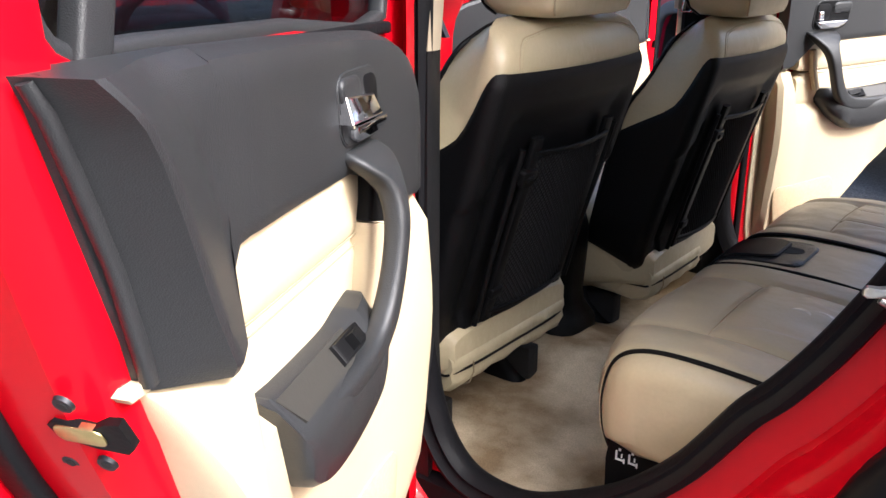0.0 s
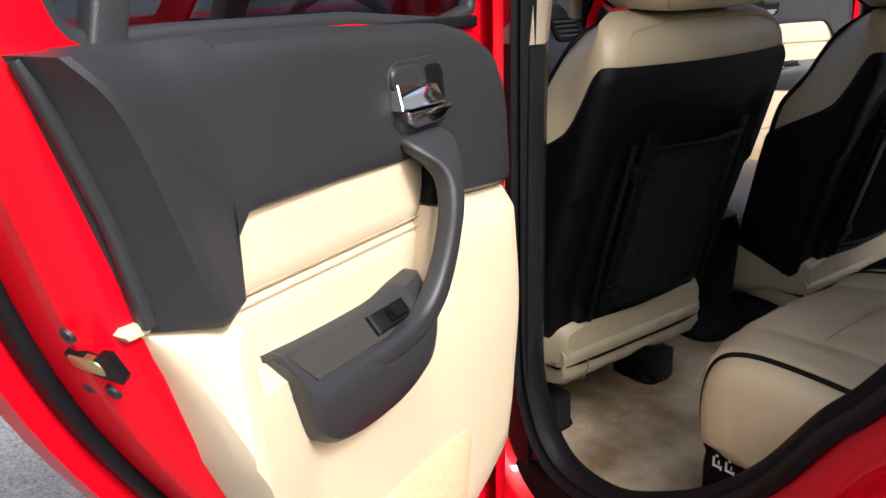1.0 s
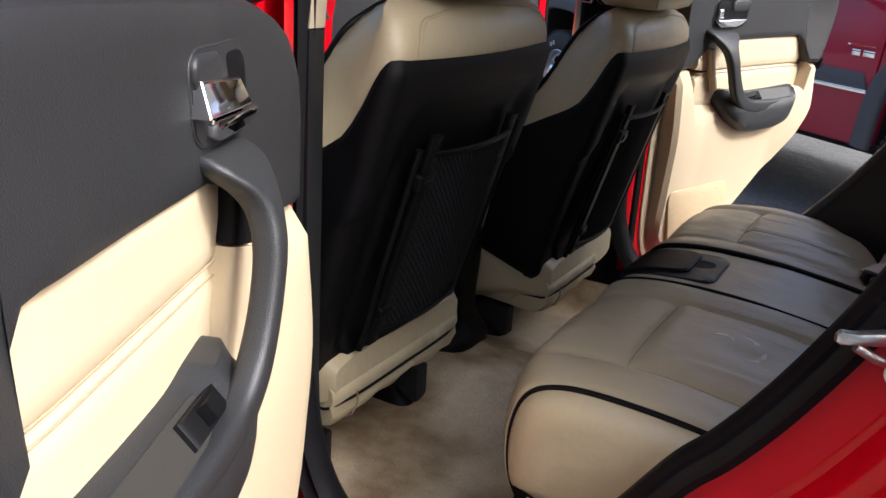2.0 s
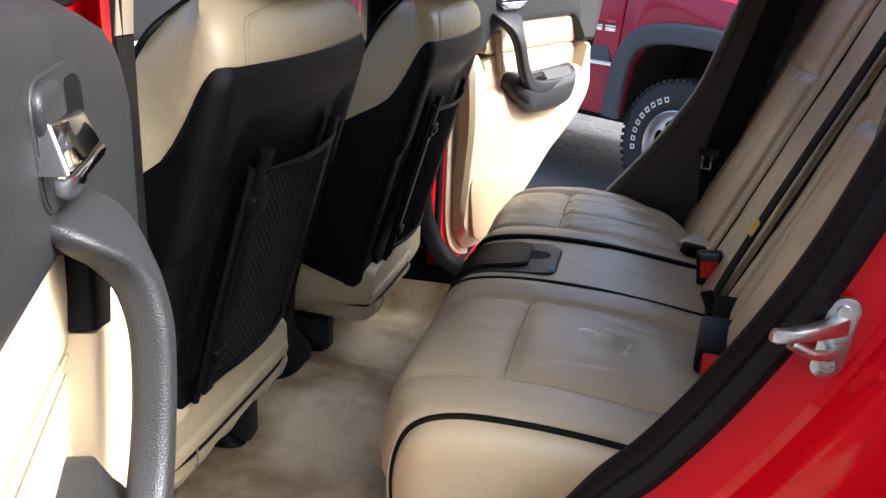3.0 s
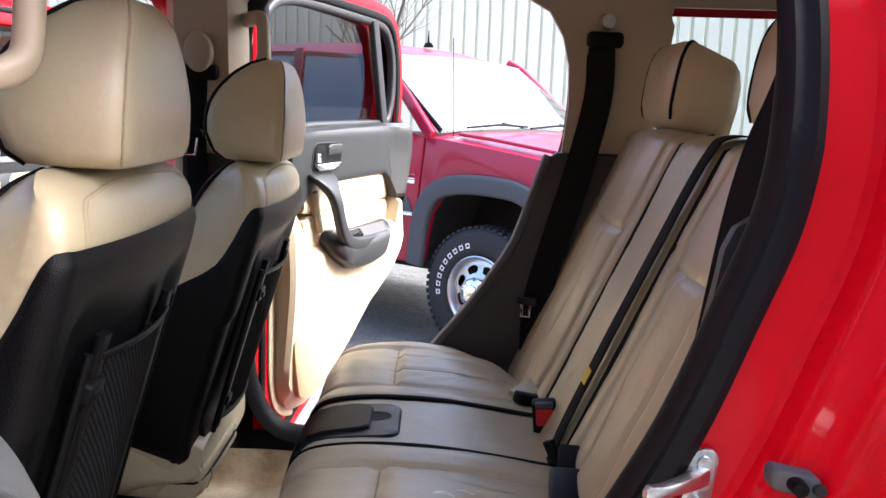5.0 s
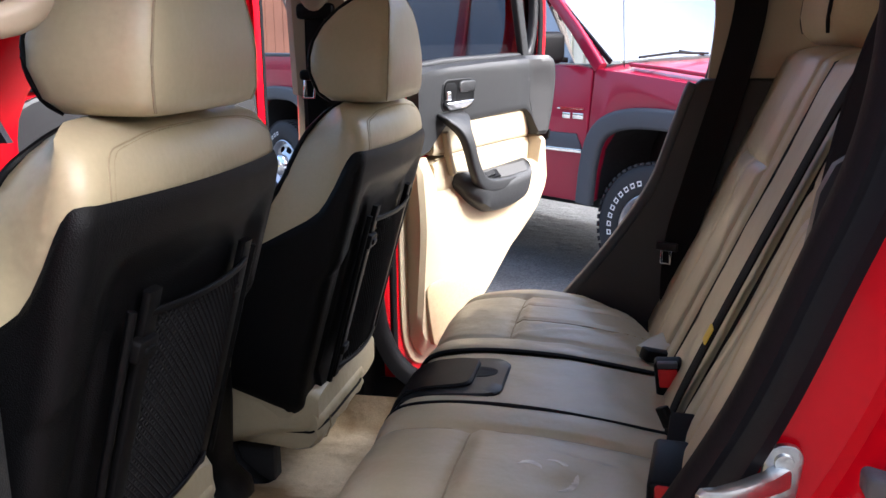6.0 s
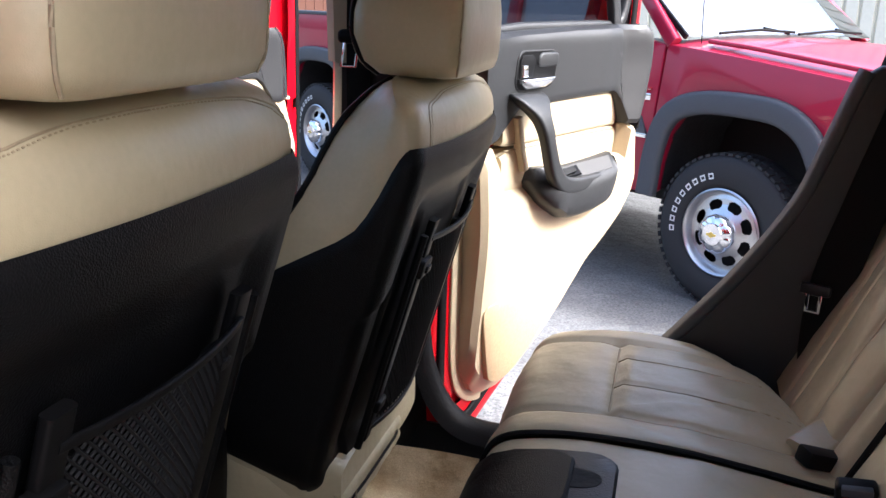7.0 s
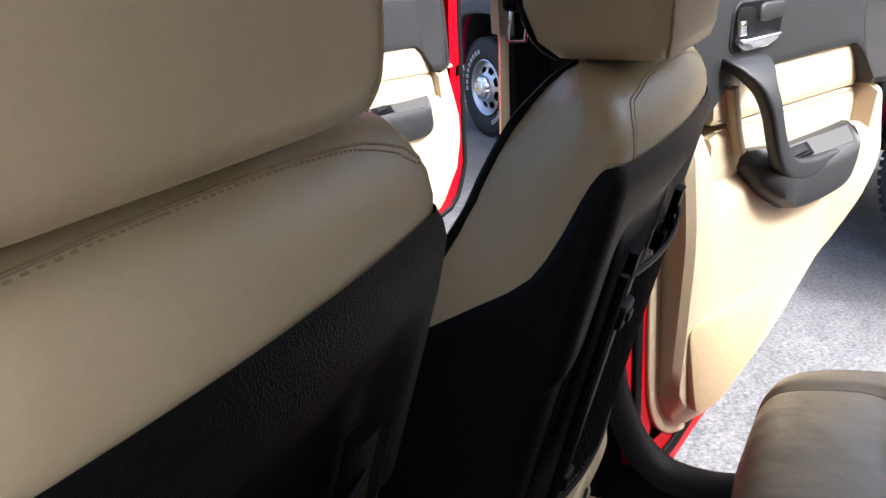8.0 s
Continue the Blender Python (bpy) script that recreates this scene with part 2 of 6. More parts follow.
def prism(poly, lo, hi, place, bev=0.0, seg=2, bm=None):
    """A 2D outline made solid between depths lo and hi; place(a, b, depth) gives the point."""
    bm = bm or bmesh.new()
    a = [bm.verts.new(place(p[0], p[1], lo)) for p in poly]
    b = [bm.verts.new(place(p[0], p[1], hi)) for p in poly]
    n = len(poly)
    bm.faces.new(a[::-1])
    top = bm.faces.new(b)
    for i in range(n):
        j = (i + 1) % n
        bm.faces.new((a[i], a[j], b[j], b[i]))
    if bev:
        bmesh.ops.recalc_face_normals(bm, faces=bm.faces)
        bmesh.ops.bevel(bm, geom=list(top.edges), offset=bev, segments=seg, affect="EDGES", profile=0.5)
    return bm


def lerp(x, xs, ys):
    return float(np.interp(x, xs, ys))


# ---- ground ----
def make_ground():
    bm = bmesh.new()
    bmesh.ops.create_grid(bm, x_segments=60, y_segments=60, size=1.0)
    for v in bm.verts:
        r = max(abs(v.co.x), abs(v.co.y))
        s = 6 * r + 400 * r ** 6
        v.co.x, v.co.y = v.co.x / max(r, 1e-6) * s, v.co.y / max(r, 1e-6) * s
        if s < 20:
            v.co.z = 0.012 * (noise.noise(Vector((v.co.x * 0.6, v.co.y * 0.6, 3))) - 0.5)
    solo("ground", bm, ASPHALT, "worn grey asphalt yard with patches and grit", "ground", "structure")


make_ground()

# ---- car body: x runs to the tail, y across, z up ----
REAR_OPEN = [(.064, 1.60), (.064, 1.38), (.064, 1.12), (.072, .80), (.094, .69), (.135, .625), (.19, .602), (.27, .607), (.36, .648),
             (.44, .70), (.516, .775), (.588, .88), (.634, .934), (.689, 1.016), (.756, 1.141), (.802, 1.262), (.835, 1.36), (.846, 1.46),
             (.842, 1.56), (.825, 1.63), (.79, 1.69), (.73, 1.722), (.5, 1.735), (.25, 1.73), (.135, 1.71), (.097, 1.67)]
FRONT_OPEN = [(-.093, 1.60), (-.093, 1.1), (-.10, .74), (-.17, .64), (-.25, .605), (-.78, .605), (-.98, .64), (-1.06, .75), (-1.10, 1.1),
              (-1.04, 1.33), (-.74, 1.67), (-.64, 1.725), (-.20, 1.735), (-.13, 1.69)]
SKIN = 0.885


def tumble(y, z):
    """The upper body leans in above the waist."""
    return y - max(0, y - .70) * .75 * min(1, max(0, (z - 1.42) / .3))


def offset_loop(loop, d):
    n, out = len(loop), []
    for i, p in enumerate(loop):
        a, b = Vector(loop[i - 1]), Vector(loop[(i + 1) % n])
        t = (b - a).normalized()
        out.append((p[0] + t.y * d, p[1] - t.x * d))
    return out


def band(loop, steps, sgn, bm=None):
    """Closed band round an opening, through (offset, depth) steps."""
    bm = bm or bmesh.new()
    rows = [[bm.verts.new((x, sy(sgn, tumble(y, z)), z)) for x, z in offset_loop(loop, d)] for d, y in steps]
    n = len(loop)
    for a, b in zip(rows, rows[1:]):
        for i in range(n):
            j = (i + 1) % n
            bm.faces.new((a[i], a[j], b[j], b[i]))
    return bm


def plate(outer, holes, y):
    bm = bmesh.new()
    edges = []
    for loop in [outer, *holes]:
        vs = [bm.verts.new((x, y, z)) for x, z in loop]
        edges += [bm.edges.new((vs[i], vs[(i + 1) % len(vs)])) for i in range(len(vs))]
    bmesh.ops.triangle_fill(bm, edges=edges, use_beauty=True)
    return bm


def thick(bm, t):
    bmesh.ops.recalc_face_normals(bm, faces=bm.faces)
    ret = bmesh.ops.extrude_face_region(bm, geom=list(bm.faces))
    bmesh.ops.translate(bm, vec=t, verts=[v for v in ret["geom"] if isinstance(v, bmesh.types.BMVert)])
    return bm


RO = [tuple(p) for p in spline(REAR_OPEN, 8, True)]
FO = [tuple(p) for p in spline(FRONT_OPEN, 3, True)]
FAR_IN = 0.09


def sy(sgn, y):
    """The y of a depth from the middle of the cabin on either side."""
    return -y if sgn < 0 else y - FAR_IN


car = thing("off_road_car", (0.4, 0, 0.0), "glossy red off-road car with open doors and beige interior trim", "car")
SIDE = [(-1.7, .50), (-1.15, .47), (.98, .47), (1.0, .62), (1.12, .83), (1.3, .93), (1.62, .93), (1.80, .83), (1.93, .62), (1.96, .5), (2.3, .52),
        (2.36, 1.2), (2.33, 1.34), (2.2, 1.74), (2.1, 1.80), (-.6, 1.81), (-.74, 1.78), (-1.12, 1.33), (-1.7, 1.28)]
QUARTER = [(1.12, 1.40), (1.98, 1.40), (2.02, 1.44), (1.92, 1.66), (1.86, 1.69), (1.15, 1.69), (1.10, 1.66), (1.09, 1.44)]
QSOFT = [tuple(p) for p in spline(QUARTER, 3, True)]
FRONT_WIN = [(-.16, 1.28), (-.16, 1.68), (-.2, 1.70), (-.64, 1.70), (-.70, 1.67), (-.98, 1.30), (-.97, 1.28)]
for sgn in (-1, 1):
    holes = [offset_loop(RO, 0.155), QSOFT] + ([offset_loop(FO, 0.06)] if sgn > 0 else [FRONT_WIN])
    bm = thick(plate(SIDE, holes, SKIN), (0, -.012, 0))
    for v in bm.verts:
        v.co.y = sy(sgn, tumble(v.co.y, v.co.z))
    part("side_panel", bm, RED, car, "glossy red outer side panel", 25)
    part("door_jamb", band(RO, [(.03, .70), (.032, .742), (.036, .748), (.050, .750), (.072, .752), (.088, .756), (.096, .764), (.101, .778), (.106, .792), (.112, .800), (.122, .808), (.134, .826), (.144, .850), (.151, .872), (.155, SKIN)], sgn),
         RED, car, "glossy red painted door jamb", 25)
    seal = band(RO, [(.030, .70), (.012, .712), (.001, .728), (-.003, .742), (.0, .756), (.008, .766), (.015, .762), (.020, .763), (.029, .773), (.039, .768), (.042, .750), (.034, .74), (.030, .70)], sgn)
    for v in seal.verts:
        # slimmer along the near door pillar
        if sgn < 0 and v.co.x < .064 and v.co.z > .72:
            v.co.x = .064 - (.064 - v.co.x) * .70
    part("weatherstrip", seal, RUBBER, car, "black rubber door seal")
    if sgn > 0:
        part("door_jamb", band(FO, [(.02, .70), (.045, .75), (.058, .80), (.06, SKIN)], sgn), RED, car, "glossy red painted door jamb", 25)
        part("weatherstrip", band(FO, [(.006, .70), (.001, .735), (.004, .755), (.014, .766), (.028, .766), (.040, .755), (.036, .742), (.02, .70)], sgn), RUBBER, car, "black rubber door seal")
    bm = plate(offset_loop(QSOFT, .02), [], SKIN - .02)
    for v in bm.verts:
        v.co.y = sy(sgn, tumble(v.co.y, v.co.z))
    g = part("quarter_glass", bm, CLEAR, car, "greenish clear rear side window")
    g.visible_shadow = False
    if sgn < 0:
        bm = plate(offset_loop(FRONT_WIN, .01), [], SKIN - .03)
        for v in bm.verts:
            v.co.y = sy(sgn, tumble(v.co.y, v.co.z))
        g = part("front_side_glass", bm, CLEAR, car, "clear front door window")
        g.visible_shadow = False
    # inner lining of the rear quarter, above and below the belt line
    rim = [(.85, 1.76), (.86, 1.66), (.885, 1.56), (.89, 1.45), (.88, 1.34)] if sgn < 0 else [(.09, 1.785), (.12, 1.69), (.25, 1.724), (.5, 1.729), (.72, 1.716), (.785, 1.682), (.82, 1.625), (.838, 1.555), (.842, 1.46), (.832, 1.345)]
    part("quarter_trim", thick(plate(rim + [(2.2, 1.345), (2.1, 1.785)], [offset_loop(QSOFT, .015)], sy(sgn, .72 if sgn < 0 else .712)), (0, -sgn * .02, 0)),
         PILLAR, car, "beige upper quarter trim")
    if sgn > 0:
        front = [(.82, 1.348), (.806, 1.338), (.795, 1.31), (.765, 1.215), (.73, 1.115), (.665, 1.005), (.60, .915), (.50, .79)]
    else:
        front = [(.872, 1.349), (.848, 1.346), (.832, 1.335), (.822, 1.312), (.816, 1.27), (.805, 1.21), (.787, 1.135), (.765, 1.056), (.72, .985), (.67, .915), (.60, .83), (.50, .72)]
    part("quarter_lower_trim", prism([(.50, .50)] + front[::-1] + [(2.2, 1.348), (2.2, .50)], 0, .022, lambda a, b, d: (a, sy(sgn, .70 - d), b), .008, 3),
         CHARCOAL, car, "black lower quarter trim", 40)
    # sill
    sill = [(sy(sgn, y), z) for y, z in ((.64, .485), (.665, .50), (.69, .535), (.71, .58), (.73, .592), (.75, .585), (.77, .57), (.78, .45), (.64, .45))]
    part("sill_trim", loft([[(x, y, z) for y, z in sill] for x in (-1.0, -.3, .1, .3, .38)]), BLACK, car, "black plastic sill trim")
    # B-pillar, lower black and upper beige
    for z0, z1, m, lab, w0, w1 in ((.50, 1.31, CUPBLACK, "black lower pillar trim", .12, .105), (1.312, 1.77, PILLAR, "beige upper pillar trim", .105, .10)):
        rings = []
        for z in np.linspace(z0, z1, 6):
            y = lerp(z, (.5, 1.3, 1.77), (.715, .705, .65))
            h = lerp(z, (z0, z1), (w0, w1))
            rings.append([(-.012 + dx * h * .85, sy(sgn, y + dy), z) for dx, dy in (((-1.15, .05), (-1.1, -.0), (-.8, -.035), (.45, -.03), (.80, .008), (.88, .018), (.88, .050)) if sgn < 0 else ((-1.35 if z0 > 1 else -1.20, .05), (-1.30 if z0 > 1 else -1.15, -.0), (-1.0 if z0 > 1 else -.85, -.035), (.45, -.035), (.72, -.0), (.85, .05)))])
        part("pillar_trim", loft(rings), m, car, lab)

# roof, headliner, tail, nose
bm = bmesh.new()
box(bm, (-.66, -.76, 1.80), (2.2, .67, 1.84), 0.02)
part("roof", bm, RED, car, "red roof")
bm = bmesh.new()
rings = []
for x in np.linspace(-.62, 2.12, 14):
    rings.append([(x, y, 1.795 - 0.05 * (abs(y) / .72) ** 6 - .012) for y in np.linspace(-.72, .63, 13)])
thick(loft(rings, False, False, bm), (0, 0, .02))
part("headliner", bm, LINER, car, "beige fabric headliner")
bm = thick(plate([(-.74, .5), (.74, .5), (.74, 1.78), (-.74, 1.78)], [[(-.6, 1.36), (.6, 1.36), (.56, 1.70), (-.56, 1.70)]], 0), (0, .04, 0))
for v in bm.verts:
    v.co = Vector((2.2 + v.co.y, v.co.x, v.co.z))
part("tailgate", bm, PILLAR, car, "beige tailgate trim")
bm = thick(plate([(-.62, 1.34), (.62, 1.34), (.58, 1.72), (-.58, 1.72)], [], 0), (0, .005, 0))
for v in bm.verts:
    v.co = Vector((2.23 + v.co.y, v.co.x, v.co.z))
g = part("rear_glass", bm, CLEAR, car, "clear rear window")
g.visible_shadow = False
bm = bmesh.new()
loft([[(-1.16, y, 1.22), (-1.16, y, 1.33), (-.72, y, 1.75), (-.70, y, 1.75), (-1.10, y, 1.30), (-1.10, y, 1.22)] for y in (-.72, -.66)], bm=bm)
part("windscreen_pillar", bm, PILLAR, car, "beige windscreen pillar")
bm = loft([[(-1.16, y, 1.22), (-1.16, y, 1.33), (-.72, y, 1.75), (-.70, y, 1.75), (-1.10, y, 1.30), (-1.10, y, 1.22)] for y in (.56, .62)])
part("windscreen_pillar", bm, PILLAR, car, "beige windscreen pillar")
part("pillar_foot_trim", prism([(-1.16, 1.18), (-1.15, 1.33), (-1.11, 1.345), (-.99, 1.25), (-.95, 1.18)], .640, .668, lambda a, b, d: (a, d, b), .006, 3), CHARCOAL, car, "charcoal trim at the foot of the windscreen pillar")
bm = loft([[(-1.15, y, 1.30), (-.72, y, 1.76), (-.715, y, 1.755), (-1.145, y, 1.295)] for y in (-.68, .68)])
g = part("windscreen", bm, CLEAR, car, "clear windscreen")
g.visible_shadow = False
bm = bmesh.new()
prof = [(-1.6, .5), (-1.6, 1.29), (-1.30, 1.305), (-1.18, 1.30), (-1.12, 1.265), (-1.04, 1.14), (-1.02, .98), (-1.06, .85), (-1.1, .6), (-1.12, .5)]
loft([[(x, y, z) for x, z in prof] for y in np.linspace(-.7, .62, 8)], bm=bm)
dash = part("dashboard", bm, CHARCOAL, car, "charcoal plastic dashboard")
for y in (-.58, .06, .52):
    def face(a, b, d):
        """On the dashboard's sloping face: across, up along it, and out."""
        return (-1.08 - .539 * b + .842 * d, y + a, 1.2025 + .842 * b + .539 * d)

    vent = part("air_vent", prism(rrect(.13, .085, .25, 3), -.01, .006, face, .004), BLACK, dash, "black air vent in the dashboard")
    for k in range(4):
        part("slat", prism([(-.052, -.030 + .018 * k), (.052, -.030 + .018 * k), (.052, -.022 + .018 * k), (-.052, -.022 + .018 * k)], .004, .012, face, .002), FLARE, vent)
bm = bmesh.new()
box(bm, (-2.4, -.85, .6), (-1.5, .85, 1.27), .06)
part("engine_bay", bm, RED, car, "red bonnet and wings")

# floor pan and carpet
bm = bmesh.new()
box(bm, (-1.5, -.80, .40), (2.2, .69, .455))
part("floor_pan", bm, DARK, car, "dark underbody")
bm = bmesh.new()
NX, NY = 60, 60
rows = []
for i in range(NX):
    x = -1.2 + 1.75 * i / (NX - 1)
    row = []
    for j in range(NY):
        y = -.68 + 1.26 * j / (NY - 1)
        z = .488 + .045 * math.exp(-(y / .16) ** 4) * lerp(x, (-.2, .1, .5), (1.6, .8, .5))
        z += .012 * lerp(x, (-.2, .0, .2), (1, .3, 0)) + .006 * noise.noise(Vector((x * 6, y * 6, 0)))
        z += .05 * max(0, (abs(y + .05) - .57) / .05) ** 2
        row.append((x, y, z))
    rows.append(row)
thick(loft(rows, False, False, bm), (0, 0, -.02))
part("carpet", bm, CARPET, car, "worn beige floor carpet")

# black wheel flares at the rear
for sgn in (-1, 1):
    pts = [(.74, .50), (.765, .70), (.805, .86), (.86, .955), (.95, 1.01), (1.1, 1.03), (1.65, 1.03), (1.86, .95), (2.0, .75), (2.05, .5)]
    bm = sweep([(x, sy(sgn, SKIN + .03), z) for x, z in spline(pts, 4)], rrect(.11, .085, .3), up=(0, 1, 0))
    part("wheel_flare", bm, BLACK, car, "black plastic wheel flare")


def ring_strip(bm, c, r, depth, axis):
    bmesh.ops.create_cone(bm, cap_ends=True, segments=14, radius1=r, radius2=r * .9, depth=depth, matrix=Matrix.Translation(c) @ axis)


# striker and door switch on the near jamb and its twin
for sgn in (-1, 1):
    base = Vector((.797, sy(sgn, .757), 1.083))
    st = part("striker", prism(rrect(.030, .082, .45, 4), 0, .006, lambda a, b, d: base + Vector((a * .97 + .12 * b, sgn * d, b)), .001), STEEL, car, "zinc-plated steel door striker plate")
    for dz in (.027, -.027):
        bm = bmesh.new()
        ring_strip(bm, base + Vector((dz * .12, sgn * .007, dz)), .008, .006, Matrix.Rotation(radians(90), 4, "X"))
        part("screw", bm, STEEL, st)
    rings = []
    for x, y, z, a, b in ((.004, .002, .014, .020, .020), (-.010, .022, .016, .017, .016), (-.030, .038, .016, .015, .014), (-.048, .046, .014, .013, .012), (-.060, .049, .013, .011, .014), (-.064, .050, .012, .006, .008)):
        rings.append([base + Vector((x, sgn * y, z)) + Vector((.5, sgn * .8, 0)) * p + Vector((0, 0, q)) for p, q in rrect(a, b, .25, 2)])
    bm = loft(rings)
    pts = [base + Vector(p) for p in ((.0, sgn * .003, -.014), (-.008, sgn * .024, -.010), (-.026, sgn * .037, -.005), (-.046, sgn * .045, .006))]
    sweep(spline(pts, 4), circle(.0052, 10), bm=bm)
    part("striker_loop", bm, STEEL, st, "bright steel striker loop")
    base = Vector((.868, sy(sgn, .812), 1.115))
    sw = part("door_switch", prism(rrect(.046, .022, .30, 4), -.012, .008, lambda a, b, d: base + Vector((a * .82, sgn * (d + a * .5), b)), .004), FLARE, car, "dark grey rubber door switch in the jamb")
    bm = bmesh.new()
    ring_strip(bm, base + Vector((.0, sgn * .012, 0)), .008, .016, Matrix.Rotation(radians(90), 4, "X"))
    part("plunger", bm, BLACK, sw)
    bm = bmesh.new()
    ring_strip(bm, base + Vector((.017, sgn * .019, 0)), .006, .006, Matrix.Rotation(radians(90), 4, "X"))
    part("hole", bm, DARK, sw)

# taupe edge of the far quarter trim along the opening
pts = [(.50, .79), (.60, .915), (.665, 1.005), (.73, 1.115), (.765, 1.215), (.795, 1.31), (.806, 1.338)]
part("quarter_edge_trim", sweep([(x - .004, sy(1, .70), z) for x, z in spline(pts, 4)], rrect(.05, .022, .4), up=(1, 0, 0)), FLARE, car, "taupe trim edge along the door opening")
# rear end of the centre console
bm = loft([[(x0 + p[1] * l, .05 + p[0] * w, z) for p in rrect(2, 2, .35, 4)] for z, w, l, x0 in ((.52, .105, .10, -.150), (.560, .104, .098, -.150), (.575, .096, .092, -.155), (.60, .084, .085, -.165), (.64, .078, .085, -.17), (.74, .085, .10, -.18), (.80, .09, .11, -.19), (.84, .085, .11, -.20), (.85, .06, .09, -.20))])
part("centre_console", bm, SHELL, car, "black plastic rear end of the centre console")
# road wheels
for x in (1.46, -1.32):
    for y in (-.72, .62):
        c = Vector((x, y, .39))
        n = 40
        prof = [(.2, -.12), (.34, -.13), (.385, -.11), (.392, -.08), (.392, .08), (.385, .11), (.34, .13), (.2, .12)]
        rings = [[c + Vector((r * math.cos(2 * math.pi * i / n), d, r * math.sin(2 * math.pi * i / n))) for r, d in prof] for i in range(n)]
        rings.append(rings[0])
        bm = loft(rings, False, False)
        bmesh.ops.remove_doubles(bm, verts=bm.verts, dist=1e-5)
        wh = part("wheel", bm, TYRE, car, "black off-road tyre on a grey rim")
        bm = bmesh.new()
        bmesh.ops.create_cone(bm, cap_ends=True, segments=32, radius1=.215, radius2=.215, depth=.2, matrix=Matrix.Translation(c) @ Matrix.Rotation(radians(90), 4, "X"))
        part("rim", bm, ALLOY, wh)

# steering wheel
WC, WT = Vector((-.93, -.44, 1.20)), Euler((0, radians(66), 0)).to_matrix()
bm = sweep([WC + WT @ Vector((.185 * math.cos(a), .185 * math.sin(a), 0)) for a in np.linspace(0, 2 * math.pi, 40, endpoint=False)], circle(.016, 10), up=tuple(WT @ Vector((0, 0, 1))), closed=True)
steer = part("steering_wheel", bm, CHARCOAL, car, "charcoal leather steering wheel")
part("hub", prism(rrect(.15, .14, .35, 4), -.05, .01, lambda a, b, d: WC + WT @ Vector((a, b, d)), .012, 3), BLACK, steer)
for g in (10, 170, 230, 310):
    q = Vector((math.cos(radians(g + 90)), math.sin(radians(g + 90)), 0))
    part("spoke", sweep([WC + WT @ (q * r) for r in (.06, .12, .182)], rrect(.034, .014, .4), up=tuple(WT @ Vector((0, 0, 1)))), ALLOY, steer, "silver spoke")


# ---- front seats ----
EH, EN = Vector((.275, 0, .9615)), Vector((.9615, 0, -.275))
P0 = Vector((-.012, 0, .735))
SEAT_Y = -.392


def back_at(s, h, d):
    """A point of the driver's seat back: across, up along it, and out to the rear."""
    return P0 + EH * h + EN * d + Vector((0, SEAT_Y + s, 0))


